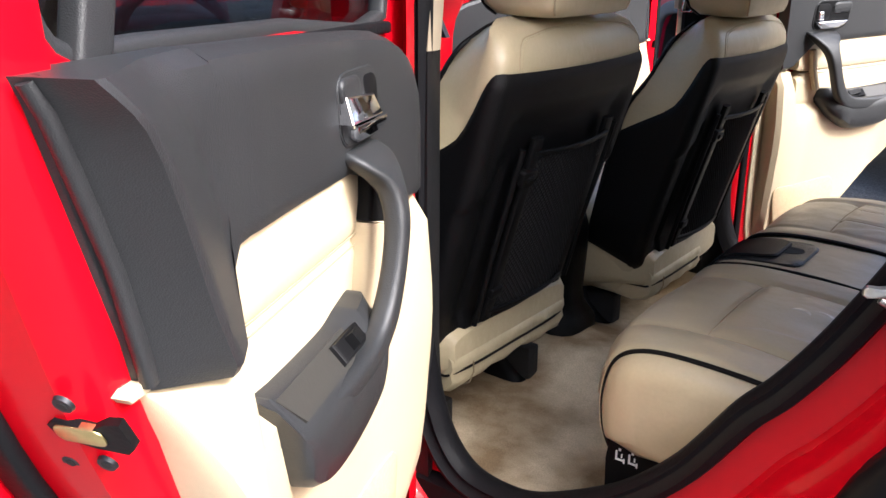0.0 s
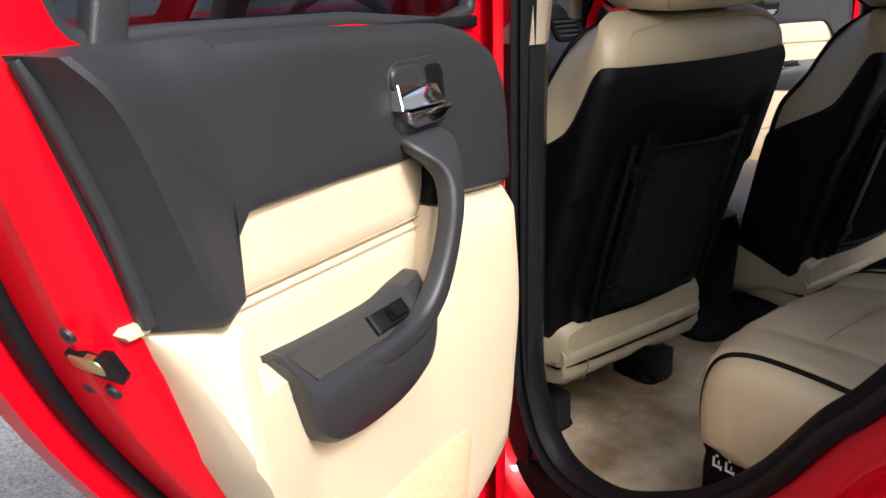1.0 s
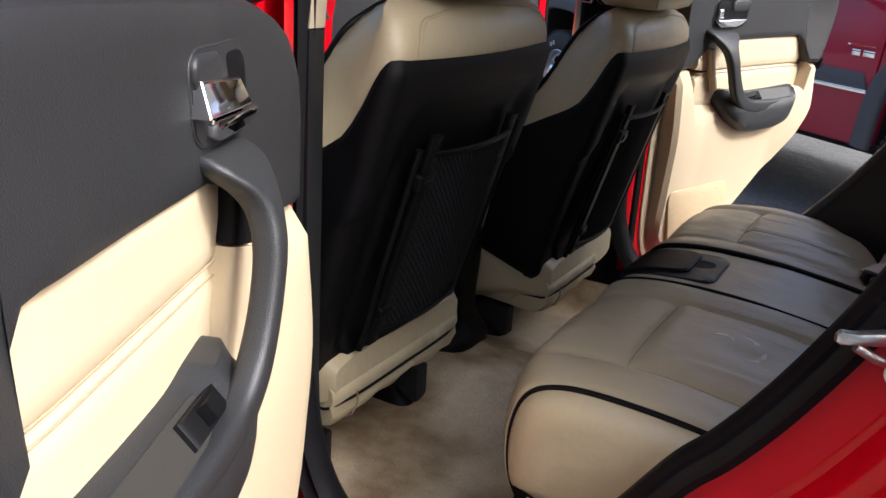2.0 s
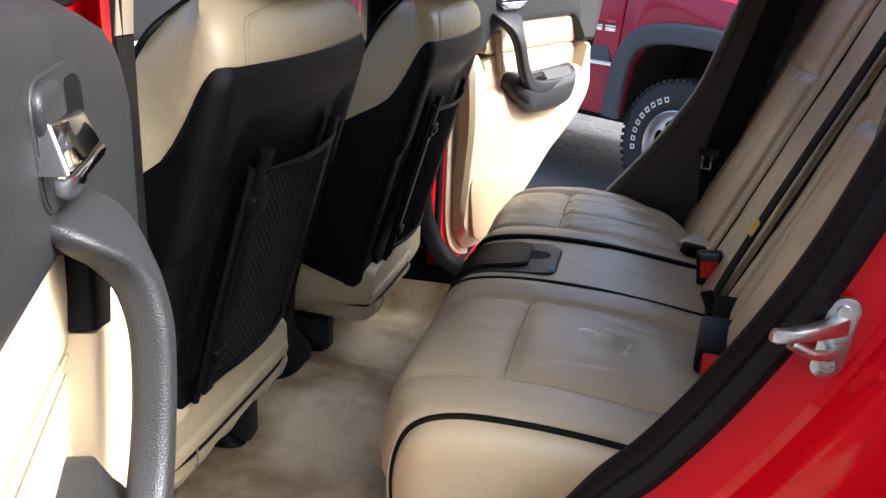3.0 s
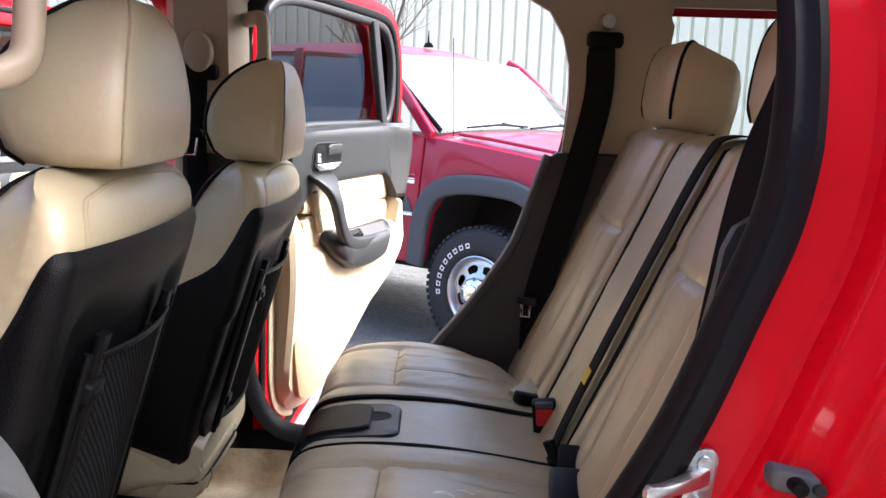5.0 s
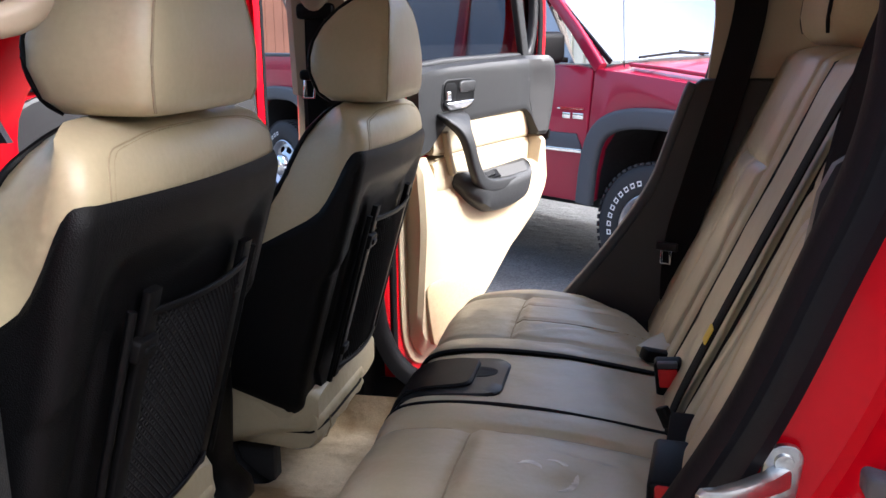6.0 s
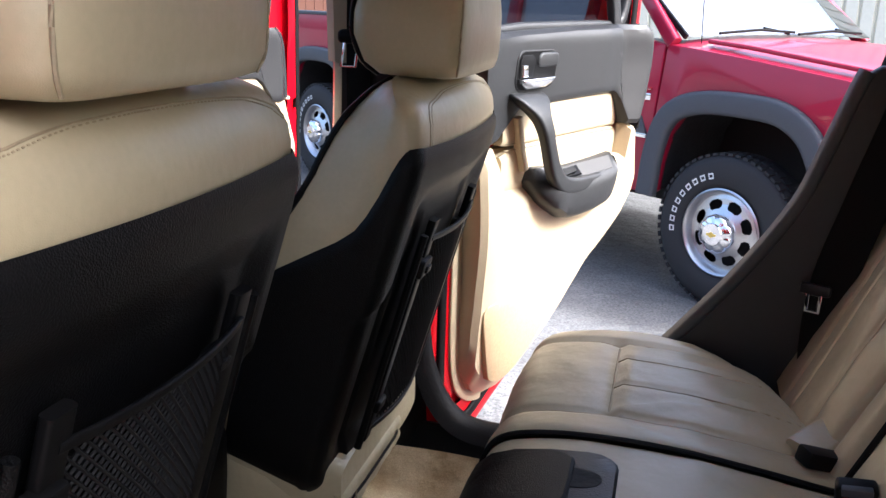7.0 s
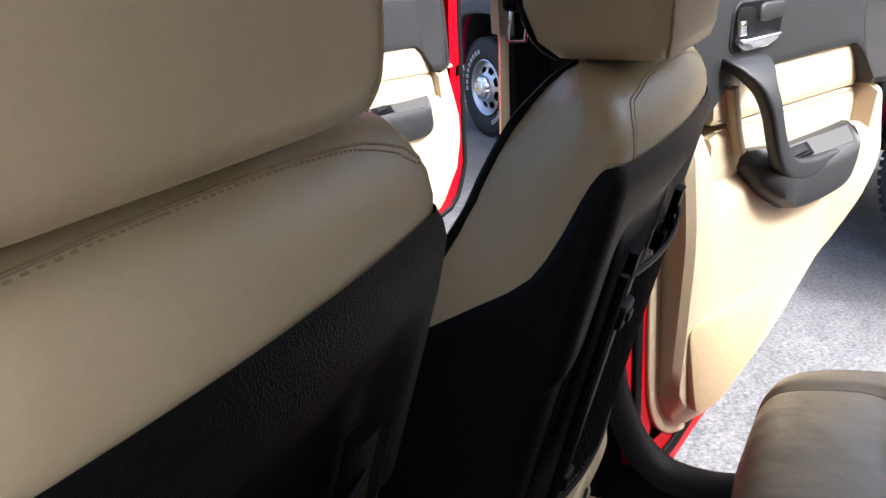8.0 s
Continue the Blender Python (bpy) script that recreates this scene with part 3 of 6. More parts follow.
def front_seat(label, skirt_end, low=0.0):
    seat = thing("front_seat", (-.2, SEAT_Y, .49), label, "car seat", "front seats")
    # one cross-section serves the padded back and the shell that wraps it
    def cs(t, w, rear, front, off=0.0, r=.031, wing=None):
        k, sg = abs(t), (1 if t >= 0 else -1)
        w, rear = w + off, rear + off
        if k <= .6:
            return sg * k / .6 * (w - r), rear + .012 * (1 - (k / .6) ** 2)
        if k <= .75:
            g = radians((k - .6) / .15 * 90)
            return sg * (w - r + r * math.sin(g)), rear - r + r * math.cos(g)
        f = (k - .75) / .25
        return sg * (w + ((wing if wing else w) - w) * f ** 1.3), rear - r + f * (front - rear + r)

    HW = ((-.1, 0, .1, .3, .45, .53, .565, .592, .61, .617), (.215, .240, .256, .263, .264, .262, .258, .249, .230, .19))
    HR = ((-.1, 0, .5, .55, .58, .60, .61, .617), (-.035, -.006, .0, -.003, -.012, -.026, -.038, -.055))
    HF = ((-.1, 0, .2, .38, .46, .52, .56, .60, .617), (-.15, -.155, -.158, -.160, -.148, -.142, -.132, -.118, -.10))
    # the side wings taper towards the top at their front edge
    WF = ((-.1, 0, .1, .25, .36, .40, .43, .46, .50, .55, .575, .592, .606, .617), (.225, .245, .265, .284, .292, .286, .262, .240, .226, .208, .180, .150, .112, .07))
    T = [-1, -.93, -.86, -.8, -.75, -.70, -.65, -.6, -.45, -.25, 0, .25, .45, .6, .65, .70, .75, .8, .86, .93, 1]
    rings = []
    for h in (-.1, -.05, 0, .08, .16, .24, .3, .36, .39, .415, .44, .47, .51, .54, .565, .582, .597, .608, .614, .617):
        w, rr, ff = (lerp(h, *q) for q in (HW, HR, HF))
        ring = []
        for t in T:
            s_, d_ = cs(t, w, rr, ff, wing=lerp(h, *WF))
            ring.append(back_at(s_, h, d_ - (.026 if abs(t) < .7 and .03 < h < .53 else 0)))
        ring += [back_at(lerp(h, *WF) * k, h, ff - .012 * abs(k) ** 2 * (h < .5)) for k in (.8, .5, 0, -.5, -.8)]
        rings.append(ring)
    bm = loft(rings)
    skin = BVHTree.FromBMesh(bm)
    part("backrest", bm, LEATHER, seat, sharp=60)
    TT = np.linspace(-1, 1, 121)
    rows = []
    for v in np.linspace(0, 1, 56):
        row = []
        for t in TT:
            k = abs(t)
            top = lerp(k, (0, .66, .70, .725, .75, .765, .78, .80, .83, .87, .91, .95, 1), (.556, .556, .552, .543, .516, .484, .452, .424, .403, .382, .362, .342, .315))
            bot = lerp(k, (0, .6, .68, .75, .85, 1), (-.004, -.003, .002, .010, .016, .024)) - low
            h = bot + (top - bot) * v
            w, rr, ff = (lerp(h, *q) for q in (HW, HR, HF))
            off = .007 - .010 * max(0, 1 - v / .06) - .006 * max(0, 1 - (1 - v) / .03)
            s_, d_ = cs(t, w, rr, ff - .004, off, wing=lerp(h, *WF) + off)
            # hollow above the pocket and the recess behind it
            if k < .58:
                inside = max(0, min(1, (.56 - k) / .10))
                d_ -= .016 * inside * max(0, min(1, (h - .04) / .03)) * max(0, min(1, (.50 - h) / .05))
            # moulded flanks step in below a slanting crease
            under = .405 - .95 * max(0, abs(s_) - .165) - h
            d_ -= .008 * max(0, min(1, under / .010)) * max(0, min(1, (abs(s_) - .168) / .008)) * max(0, min(1, (.80 - k) / .06)) * min(1, v / .1)
            row.append(back_at(s_, h, d_))
        rows.append(row)
    bm = loft(rows, False, False)
    part("back_shell", bm, SHELL, seat, "black grained plastic seat-back shell", 50)
    # raised map-pocket frame, net, straps and clips
    for s in (-.118, .150):
        pts = [back_at(s + (.0 if s > 0 else -.002), h, .016 - .010 * max(0, (abs(s) - .12) / .1)) for h in (.435, .42, .35, .25, .15, .08, .05)]
        part("strap", sweep(pts, rrect(.030, .012, .35), up=EN), BLACK, seat, "black plastic pocket strap")
        cl = part("clip", prism(rrect(.046, .030, .2), .014, .030, lambda a, b, d: back_at(s + a - .012, .362 + b, d - (.012 if s > 0 else 0)), .004), BLACK, seat, "black plastic strap clip")
        part("clip_tongue", prism(rrect(.022, .012, .3), .029, .034, lambda a, b, d: back_at(s + a - .012, .362 + b, d - (.012 if s > 0 else 0)), .002), SHELL, cl)
        part("clip", prism(rrect(.036, .022, .2), .016, .028, lambda a, b, d: back_at(s + a, .115 + b, d - (.010 if s > 0 else 0)), .004), BLACK, seat, "black plastic strap clip")
    bm = bmesh.new()
    for k in range(-26, 62):
        for flip in (1, -1):
            seg = []
            for t in np.linspace(0, 1, 41):
                s = -.110 + .252 * t
                h = .0125 * k + flip * 1.05 * (s - .016)
                if .072 < h < .404:
                    seg.append(back_at(s, h, .030 - .012 * (2 * t - 1) ** 2 - (.0012 if flip > 0 else 0)))
            seg = seg[::4] + seg[-1:]
            if len(seg) > 2:
                sweep(seg, [(.0017, 0), (0, .0017), (-.0017, 0), (0, -.0017)], up=EN, bm=bm, cap=False)
    part("pocket_net", bm, NET, seat, "black elastic mesh pocket", kind="stuff")
    for h in (.405, .07):
        pts = [back_at(s, h + (0.0), .033 - .012 * ((s - .016) / .13) ** 2) for s in np.linspace(-.12, .15, 8)]
        part("pocket_hem", sweep(pts, rrect(.010, .006, .4), up=EN), BLACK, seat)
    # ridges either side of the pocket
    for s in (-.165, .185):
        pts = [back_at(s + .008 * (h < .1), h, .018 - .006 * (s > 0)) for h in (.42, .36, .2, .08, .05)]
        part("shell_ridge", sweep(pts, rrect(.012, .012, .5), up=EN), SHELL, seat)
    # seams on the shoulder, along the rear corners and over the top
    def on_skin(path, lift):
        out = []
        for q in spline(path, 20):
            p, n, _, _ = skin.find_nearest(back_at(*q))
            out.append(p + n.normalized() * lift * (1 if (p - back_at(0, .3, -.08)).dot(n) > 0 else -1))
        return out

    for sg in (-1, 1):
        line = [(sg * .0, .613, -.038), (.06, .613, -.038), (.12, .612, -.037), (.17, .608, -.034), (.205, .599, -.030), (.232, .586, -.026), (.245, .572, -.05)] if sg > 0 else [(sg * .210, .548, .0), (sg * .211, .572, -.006), (sg * .204, .592, -.016), (sg * .186, .604, -.026), (sg * .155, .609, -.029), (sg * .10, .612, -.036), (sg * .03, .613, -.038), (0, .613, -.038)]
        part("seam", sweep(on_skin(line, .0003), circle(.0011, 6)), THREAD, seat)
        path = on_skin([(a - sg * .008, b - .002, c + .002) for a, b, c in line], .0008)
        bm = bmesh.new()
        for p, q in list(zip(path, path[1:]))[::2]:
            sweep([p, p.lerp(q, .9)], [(.0009, 0), (0, .0009), (-.0009, 0), (0, -.0009)], bm=bm)
        part("stitching", bm, THREAD, seat, kind="stuff")
        pts = []
        for h in (.13, .2, .25, .3, .36, .40, .43, .46, .50, .55, .575, .592, .606):
            w, rr, ff = (lerp(h, *q) for q in (HW, HR, HF))
            pts.append(back_at(sg * (lerp(h, *WF) + .002), h, ff + .004))
        part("piping", sweep(spline(pts, 4), circle(.0055, 8)), BLACK, seat, "black piping")
    # headrest: deep from front to back, domed
    rings = []
    HD = ((1.352, .065, .145, .112), (1.357, .030, .157, .138), (1.374, .008, .163, .148), (1.41, -.008, .166, .150), (1.44, -.010, .167, .145), (1.47, -.004, .165, .135), (1.50, .012, .162, .120),
          (1.53, .040, .156, .099), (1.552, .072, .146, .076), (1.563, .10, .132, .045))
    for z, x0, x1, w in HD:
        ring = []
        for k in range(32):
            a = 2 * math.pi * k / 32
            c, s = math.cos(a), math.sin(a)
            e = .31
            ring.append(((x0 + x1) / 2 + (x1 - x0) / 2 * abs(c) ** e * (1 if c > 0 else -1), SEAT_Y + w * 1.04 * abs(s) ** e * (1 if s > 0 else -1), z))
        rings.append(ring)
    hr = part("headrest", loft(rings), LEATHER, seat, sharp=60)
    for sg in (-1, 1):
        pts = [((x0 + x1) / 2 + (x1 - x0) / 2 * .899, SEAT_Y + sg * w * 1.04 * .899, z) for z, x0, x1, w in HD[1:]]
        part("seam", sweep(spline(pts, 3), circle(.0018, 6)), THREAD, hr)
        pts = [((x0 + x1) / 2 - (x1 - x0) / 2 * .90, SEAT_Y + sg * w * 1.04 * .90, z) for z, x0, x1, w in HD[1:]]
        part("piping", sweep(spline(pts, 3), circle(.0045, 8)), BLACK, hr, "black piping")
    # cushion and its covers
    rings = []
    for x, w, z0, z1 in ((-.62, .19, .70, .80), (-.60, .23, .66, .86), (-.5, .25, .62, .90), (-.3, .255, .60, .90), (-.10, .240, .655, .87), (-.02, .225, .67, .80), (.010, .205, .685, .765)):
        zm, hz = (z0 + z1) / 2, (z1 - z0) / 2
        rings.append([(x, SEAT_Y + p[0] * w, zm + p[1] * hz) for p in rrect(2, 2, .22, 4)])
    part("cushion", loft(rings), LEATHER, seat)
    rows = []
    for k in range(41):
        y = -.212 + (.212 + skirt_end) * k / 40
        e = min(1, (y + .212) / .02, (skirt_end - y) / .02)
        sag = .012 * noise.noise(Vector((y * 14, 1, 4))) + .006 * math.cos(y * 9)
        puff = .006 * noise.noise(Vector((y * 22, 7, 2)))
        prof = [(-.45, .66), (-.10, .640 + sag), (-.045, .634 + sag), (-.012, .641 + sag), (.006 + puff, .655 + sag * .6), (.014 + puff, .674), (.008, .688), (.016 + puff, .700), (.012, .716), (-.01, .735), (-.45, .74)]
        rows.append([(x * (.6 + .4 * e) if x > 0 else x, SEAT_Y + y, z + .012 * (1 - e) * (z < .67)) for x, z in prof])
    part("skirt", loft(rows), LEATHER, seat, "beige leather lower skirt, slightly creased", 60)
    part("seam", sweep([(.015, SEAT_Y - .150, .70), (.016, SEAT_Y - .150, .675), (.006, SEAT_Y - .150, .650), (-.02, SEAT_Y - .150, .636)], circle(.0016, 6), up=(0, 1, 0)), THREAD, seat)
    pts = [(-.3, SEAT_Y - .212, .675), (-.05, SEAT_Y - .210, .682), (.006, SEAT_Y - .198, .688), (.0145, SEAT_Y, .690), (.006, SEAT_Y + skirt_end - .014, .688), (-.05, SEAT_Y + skirt_end - .002, .682), (-.3, SEAT_Y + skirt_end, .675)]
    part("piping", sweep(spline(pts, 4), circle(.0026, 8)), BLACK, seat, "black piping")
    for s in (-.135, .205):
        bm = loft([[(x, SEAT_Y + s + p[0] * w, z) for p, x in [(q, xx + q[1] * l) for q in rrect(2, 2, .3, 3)]] for z, w, l, xx in ((.484, .056, .070, -.130), (.498, .053, .066, -.132), (.516, .042, .052, -.145), (.55, .032, .034, -.165), (.62, .028, .024, -.18))])
        part("foot_cover", bm, BLACK, seat, "black plastic seat rail cover")
        bm = bmesh.new()
        box(bm, (-.55, SEAT_Y + s - .022, .50), (-.06, SEAT_Y + s + .022, .58), .006)
        part("rail", bm, DARK, seat)
    return seat


seat = front_seat("beige leather front seat with a black plastic back shell", .212)
mate = front_seat("beige leather front passenger seat with a black plastic back shell", .11, .022)
mate.location = (-.145, SEAT_Y + .772, .455)
# its rails stand further forward and on the same floor
for ob in mate.children:
    if ob.name.startswith(("foot_cover", "rail")):
        ob.location += Vector((-.055, 0, .033))
bm = bmesh.new()
box(bm, (-.25, SEAT_Y - .262, .605), (.0, SEAT_Y - .232, .645), .012)
part("recline_lever", bm, BLACK, seat, "black plastic recline lever")

# ---- rear bench ----
bench = thing("rear_bench", (.55, 0, .49), "beige leather rear bench seat with black piping", "car seat")
# side profile of the cushion from its front underside over the edge to the back
PROF = [(.40, .645), (.365, .66), (.342, .70), (.335, .76), (.345, .815), (.368, .846), (.41, .862), (.47, .866), (.56, .862), (.66, .850), (.74, .838), (.80, .832)]
PR = spline(PROF, 5)


def groove(v, at, width):
    return math.exp(-((v - at) / width) ** 2)


def soft_step(v):
    v = min(1, max(0, v))
    return v * v * (3 - 2 * v)


def bulge(x, y):
    """The front roll swells forward away from the ends of the bench."""
    return .048 * soft_step((y + .67) / .2) * soft_step((.72 - y) / .22) * soft_step((.46 - x) / .10)


def pad_height(x, y, z, y0, y1, pads):
    """How far the sewn leather stands out from the plain cushion form."""
    e = min(y - y0, y1 - y)
    d = -.006 * max(0, 1 - e / .018) ** 2
    if pads:
        p0, p1 = pads[:2]
        mid, half = (p0 + p1) / 2, (p1 - p0) / 2
        f = min(1, max(0, (x - .44) / .03)) * (z > .8)
        inside = abs(y - mid) < half + .004
        if inside:
            k = (y - mid) / half
            d += f * .011 * (1 - k * k) * max(0, min(1, (.80 - x) / .12))
            if len(pads) < 3:
                d -= f * .004 * (groove(y, p0 + .095, .006) + groove(y, p1 - .095, .006))
            else:
                d -= .007 * math.exp(-((x - .63) / .07) ** 2 - ((y - mid) / .06) ** 2)
                d += .005 * math.exp(-((x - .594) / .016) ** 2 - ((y + .333) / .022) ** 2)
            d -= .009 * groove(x, .452, .008) * (z > .8)
            d += .007 * (1 - k * k) * groove(x, .39, .05) * (z > .78)
        d -= .006 * (groove(y, p0, .008) + groove(y, p1, .008))
        if not inside:
            out = min(abs(y - p0), abs(y - p1))
            d += .006 * min(1, out / .05) * (z > .75)
    if y0 > .1:
        d -= (.035 + .05 * max(0, (x - .5) / .3)) * max(0, 1 - (y1 - y) / .11) ** 2
    # pulled creases running back from the seam crossing and wear puckers
    if pads:
        for cy, cx, ang, ln in ((p0 + .01, .46, .5, .12), (p1 - .01, .46, -.45, .13), (p0 + .05, .52, .15, .16), (p1 - .06, .55, -.2, .14), (p0 - .03, .46, -.4, .08)):
            a, b = (x - cx) * math.cos(ang) + (y - cy) * math.sin(ang), -(x - cx) * math.sin(ang) + (y - cy) * math.cos(ang)
            if 0 < a < ln:
                d += .0028 * math.sin(math.pi * a / ln) * (math.exp(-(b / .007) ** 2) - .7 * math.exp(-((b - .014) / .009) ** 2))
    return d + .003 * noise.noise(Vector((x * 7, y * 7, 7))) + .0016 * noise.noise(Vector((x * 22, y * 22, 2)))


def outer_edge(x, y1):
    """The far cushion is rounded off at its rear outer corner, where the belt hangs."""
    if y1 < .5:
        return y1
    return lerp(x, (.3, .58, .63, .67, .70, .73, .755, .78, .80), (y1, y1, y1 - .02, y1 - .06, y1 - .12, y1 - .20, y1 - .27, y1 - .32, y1 - .35))


def form_at(i):
    a, b = Vector(PR[max(0, i - 1)]), Vector(PR[min(len(PR) - 1, i + 1)])
    t = (b - a).normalized()
    return PR[i][0], PR[i][1], -t.y, t.x


def cushion(y0, y1, pads):
    """One cushion; pads: the inner and outer limits of the sewn pad."""
    ny = 64
    rows = []
    for i in range(len(PR)):
        x, z, nx, nz = form_at(i)
        row = []
        for j in range(ny):
            ye = outer_edge(x, y1) if z > .78 else y1
            y = y0 + (ye - y0) * j / (ny - 1)
            d = pad_height(x, y, z, y0, ye, pads)
            row.append((x + nx * d - bulge(x, y), y, z + nz * d))
        rows.append(row)
    bm = loft(rows, False, False)
    for y in (y0, y1) if y1 < .5 else (y0,):
        ring = [bm.verts.new((x - bulge(x, y), y, z)) for x, z in PR] + [bm.verts.new((.80, y, .645))]
        bm.faces.new(ring)
    bmesh.ops.remove_doubles(bm, verts=bm.verts, dist=.0006)
    return bm


near = part("cushion", cushion(-.625, -.128, (-.507, -.211, 1)), LEATHER, bench, sharp=60)
mid = part("centre_cushion", cushion(-.128, .128, None), LEATHER, bench, sharp=60)
far = part("cushion", cushion(.128, .62, (.211, .507)), LEATHER, bench, sharp=60)
for y in (-.128, .128):
    part("piping", sweep([(x - .002 - bulge(x, y), y, z + .002) for x, z in PR[8:]], circle(.0042, 8), up=(0, 1, 0)), BLACK, bench, "black piping")
# stitched seams of the two seat pads
def seam_on(y, i0, i1, y0, y1, pads):
    out = []
    for i in range(i0, i1):
        x, z, nx, nz = form_at(i)
        ye = outer_edge(x, y1) if z > .78 else y1
        if y > ye - .03:
            break
        d = pad_height(x, y, z, y0, ye, pads) + .0006
        out.append((x + nx * d - bulge(x, y), y, z + nz * d))
    return out


I0 = min(range(len(PR)), key=lambda i: abs(PR[i][0] - .452) + (PR[i][1] < .8))
for p0, p1, y0, y1, plain in ((-.507, -.211, -.625, -.128, (1,)), (.211, .507, .128, .62, ())):
    x, z, nx, nz = form_at(I0)
    lines = [[(x + nx * d - bulge(x, y), y, z + nz * d) for y in np.linspace(p0, p1, 14) for d in (pad_height(x, y, z, y0, y1, (p0, p1, *plain)) + .0006,)]]
    for y in (p0, p1):
        lines.append(seam_on(y, 12, len(PR) - 1, y0, y1, (p0, p1, *plain)))
    for y in (() if plain else (p0 + .095, p1 - .095)):
        lines.append(seam_on(y, I0, len(PR) - 1, y0, y1, (p0, p1)))
    for ln in lines:
        part("seam", sweep(ln, circle(.0016, 6), up=(.1, .2, 1)), THREAD, bench)
# pale rubbed scuff on the cushion nearest the open door: an arc beside a short dab
def on_near(x, y, lift):
    z = lerp(x, [p[0] for p in PR[25:]], [p[1] for p in PR[25:]])
    return (x, y, z + pad_height(x, y, z, -.625, -.128, (-.507, -.211, 1)) + lift)


for cx, cy, r, a0, a1, wide in ((.588, -.345, .030, -70, 110, .011), (.556, -.349, .018, 20, 150, .008)):
    rows = []
    for k in range(15):
        a = radians(a0 + (a1 - a0) * k / 14)
        w = wide * math.sin(math.pi * (k + .6) / 15.2)
        rows.append([on_near(cx + (r + w * q) * math.cos(a), cy + (r + w * q) * 1.3 * math.sin(a), .0004 + .0004 * (1 - abs(2 * q))) for q in (-.5, -.25, 0, .25, .5)])
    part("scuff", thick(loft(rows, False, False), (0, 0, -.0006)), SCUFF, bench, "pale rubbed scuff mark")
# bulging end panel framed by piping
rings = []
for dy, sh in ((.0, .0), (.012, .004), (.026, .014), (.034, .035), (.037, .07)):
    ring = []
    for x, z in PR + [(.80, .645)]:
        z = max(z, .700 - .02 * groove(x, .42, .05))
        q = Vector((.60 - x, .75 - z))
        k = min(1.0, sh / max(q.length, 1e-3))
        ring.append((x + q.x * k, -.622 - dy, z + q.y * k))
    rings.append(ring)
part("end_panel", loft(rings), LEATHER, bench, "beige leather end panel", 60)
part("piping", sweep([(x + .0015, -.627, z + .0015) for x, z in PR[6:]], circle(.0042, 8), up=(0, 1, 0)), BLACK, bench, "black piping")
# black base with the child-seat pictogram
bm = loft([[(x, y, z) for x, z in ((.372, .50), (.358, .56), (.355, .66), (.362, .71), (.78, .71), (.78, .50))] for y in (-.640, -.625, .54, .56)])
base = part("base", bm, BLACK, bench, "black plastic bench base")
bm = bmesh.new()
# two seat symbols: backrest, cushion, head dot and belt stroke
for ox in (.381, .404):
    for a, b, c, d in ((-.008, -.006, -.005, .008), (-.008, -.009, .006, -.006), (-.003, .009, .001, .013), (.002, -.003, .004, .004), (.006, -.012, .0085, -.004)):
        box(bm, (ox + a, -.6418, .672 + b), (ox + c, -.6395, .672 + d))
part("pictogram", bm, WHITE, base, "white child-seat pictograms")
# drop-down cup holder panel set in the centre cushion
def on_mid(a, b, d):
    """Along the centre cushion from its front edge, across, and out."""
    s = [0.0]
    for p, q in zip(PR, PR[1:]):
        s.append(s[-1] + math.dist(p, q))
    xs, zs = [p[0] for p in PR], [p[1] for p in PR]
    x, z = lerp(a, s, xs), lerp(a, s, zs)
    x2, z2 = lerp(a + .004, s, xs), lerp(a + .004, s, zs)
    t = Vector((x2 - x, z2 - z)).normalized()
    return Vector((x - t.y * d - bulge(x, b), b, z + t.x * d))


def panel_on_mid(a0, a1, b0, b1, d0, d1, r=.02):
    loop = []
    for (ca, cb), st in (((a1 - r, b1 - r), 0), ((a0 + r, b1 - r), 90), ((a0 + r, b0 + r), 180), ((a1 - r, b0 + r), 270)):
        for k in range(5):
            g = radians(st + 90 * k / 4)
            loop.append((ca + r * math.cos(g), cb + r * math.sin(g)))
    top = []
    for (p, q), (u, v) in zip(loop, loop[1:] + loop[:1]):
        for k in range(6):
            top.append((p + (u - p) * k / 6, q + (v - q) * k / 6))
    rows = [[on_mid(p, q, d0) for p, q in top], [on_mid(p, q, d1 - .003) for p, q in top]]
    ca, cb = (a0 + a1) / 2, (b0 + b1) / 2
    for f in (.97, .8, .55, .3, .1):
        rows.append([on_mid(ca + (p - ca) * f, cb + (q - cb) * f, d1) for p, q in top])
    return loft(rows)


def along(x):
    """How far along the cushion form its top lies at x."""
    s, last = 0.0, PR[0]
    for p in PR[1:]:
        s += math.dist(last, p)
        if p[1] > .8 and p[0] >= x:
            return s - (p[0] - x)
        last = p
    return s


cup = part("cup_holder", panel_on_mid(.105, along(.480), -.095, .080, -.01, .004, .034), CUPBLACK, bench, "satin black plastic cup-holder cover")
part("flap", panel_on_mid(.125, along(.434), -.070, .066, 0, .010, .022), SHELL, cup, "black plastic flap", 25)
loop = [(along(.434) + .028 * math.sin(radians(g)), .008 + .024 * math.cos(radians(g))) for g in range(0, 181, 15)]
part("finger_notch", loft([[on_mid(p, q, d) for p, q in loop] for d in (.0, .0045)]), DARK, cup, "dark finger notch")

# rear backrest: runs from the cushion up and back
BH, BN = Vector((.40, 0, .9165)), Vector((-.9165, 0, .40))
B0 = Vector((.775, 0, .83))


def rear_back(y, h, d):
    return B0 + BH * h + BN * d + Vector((0, y, 0))


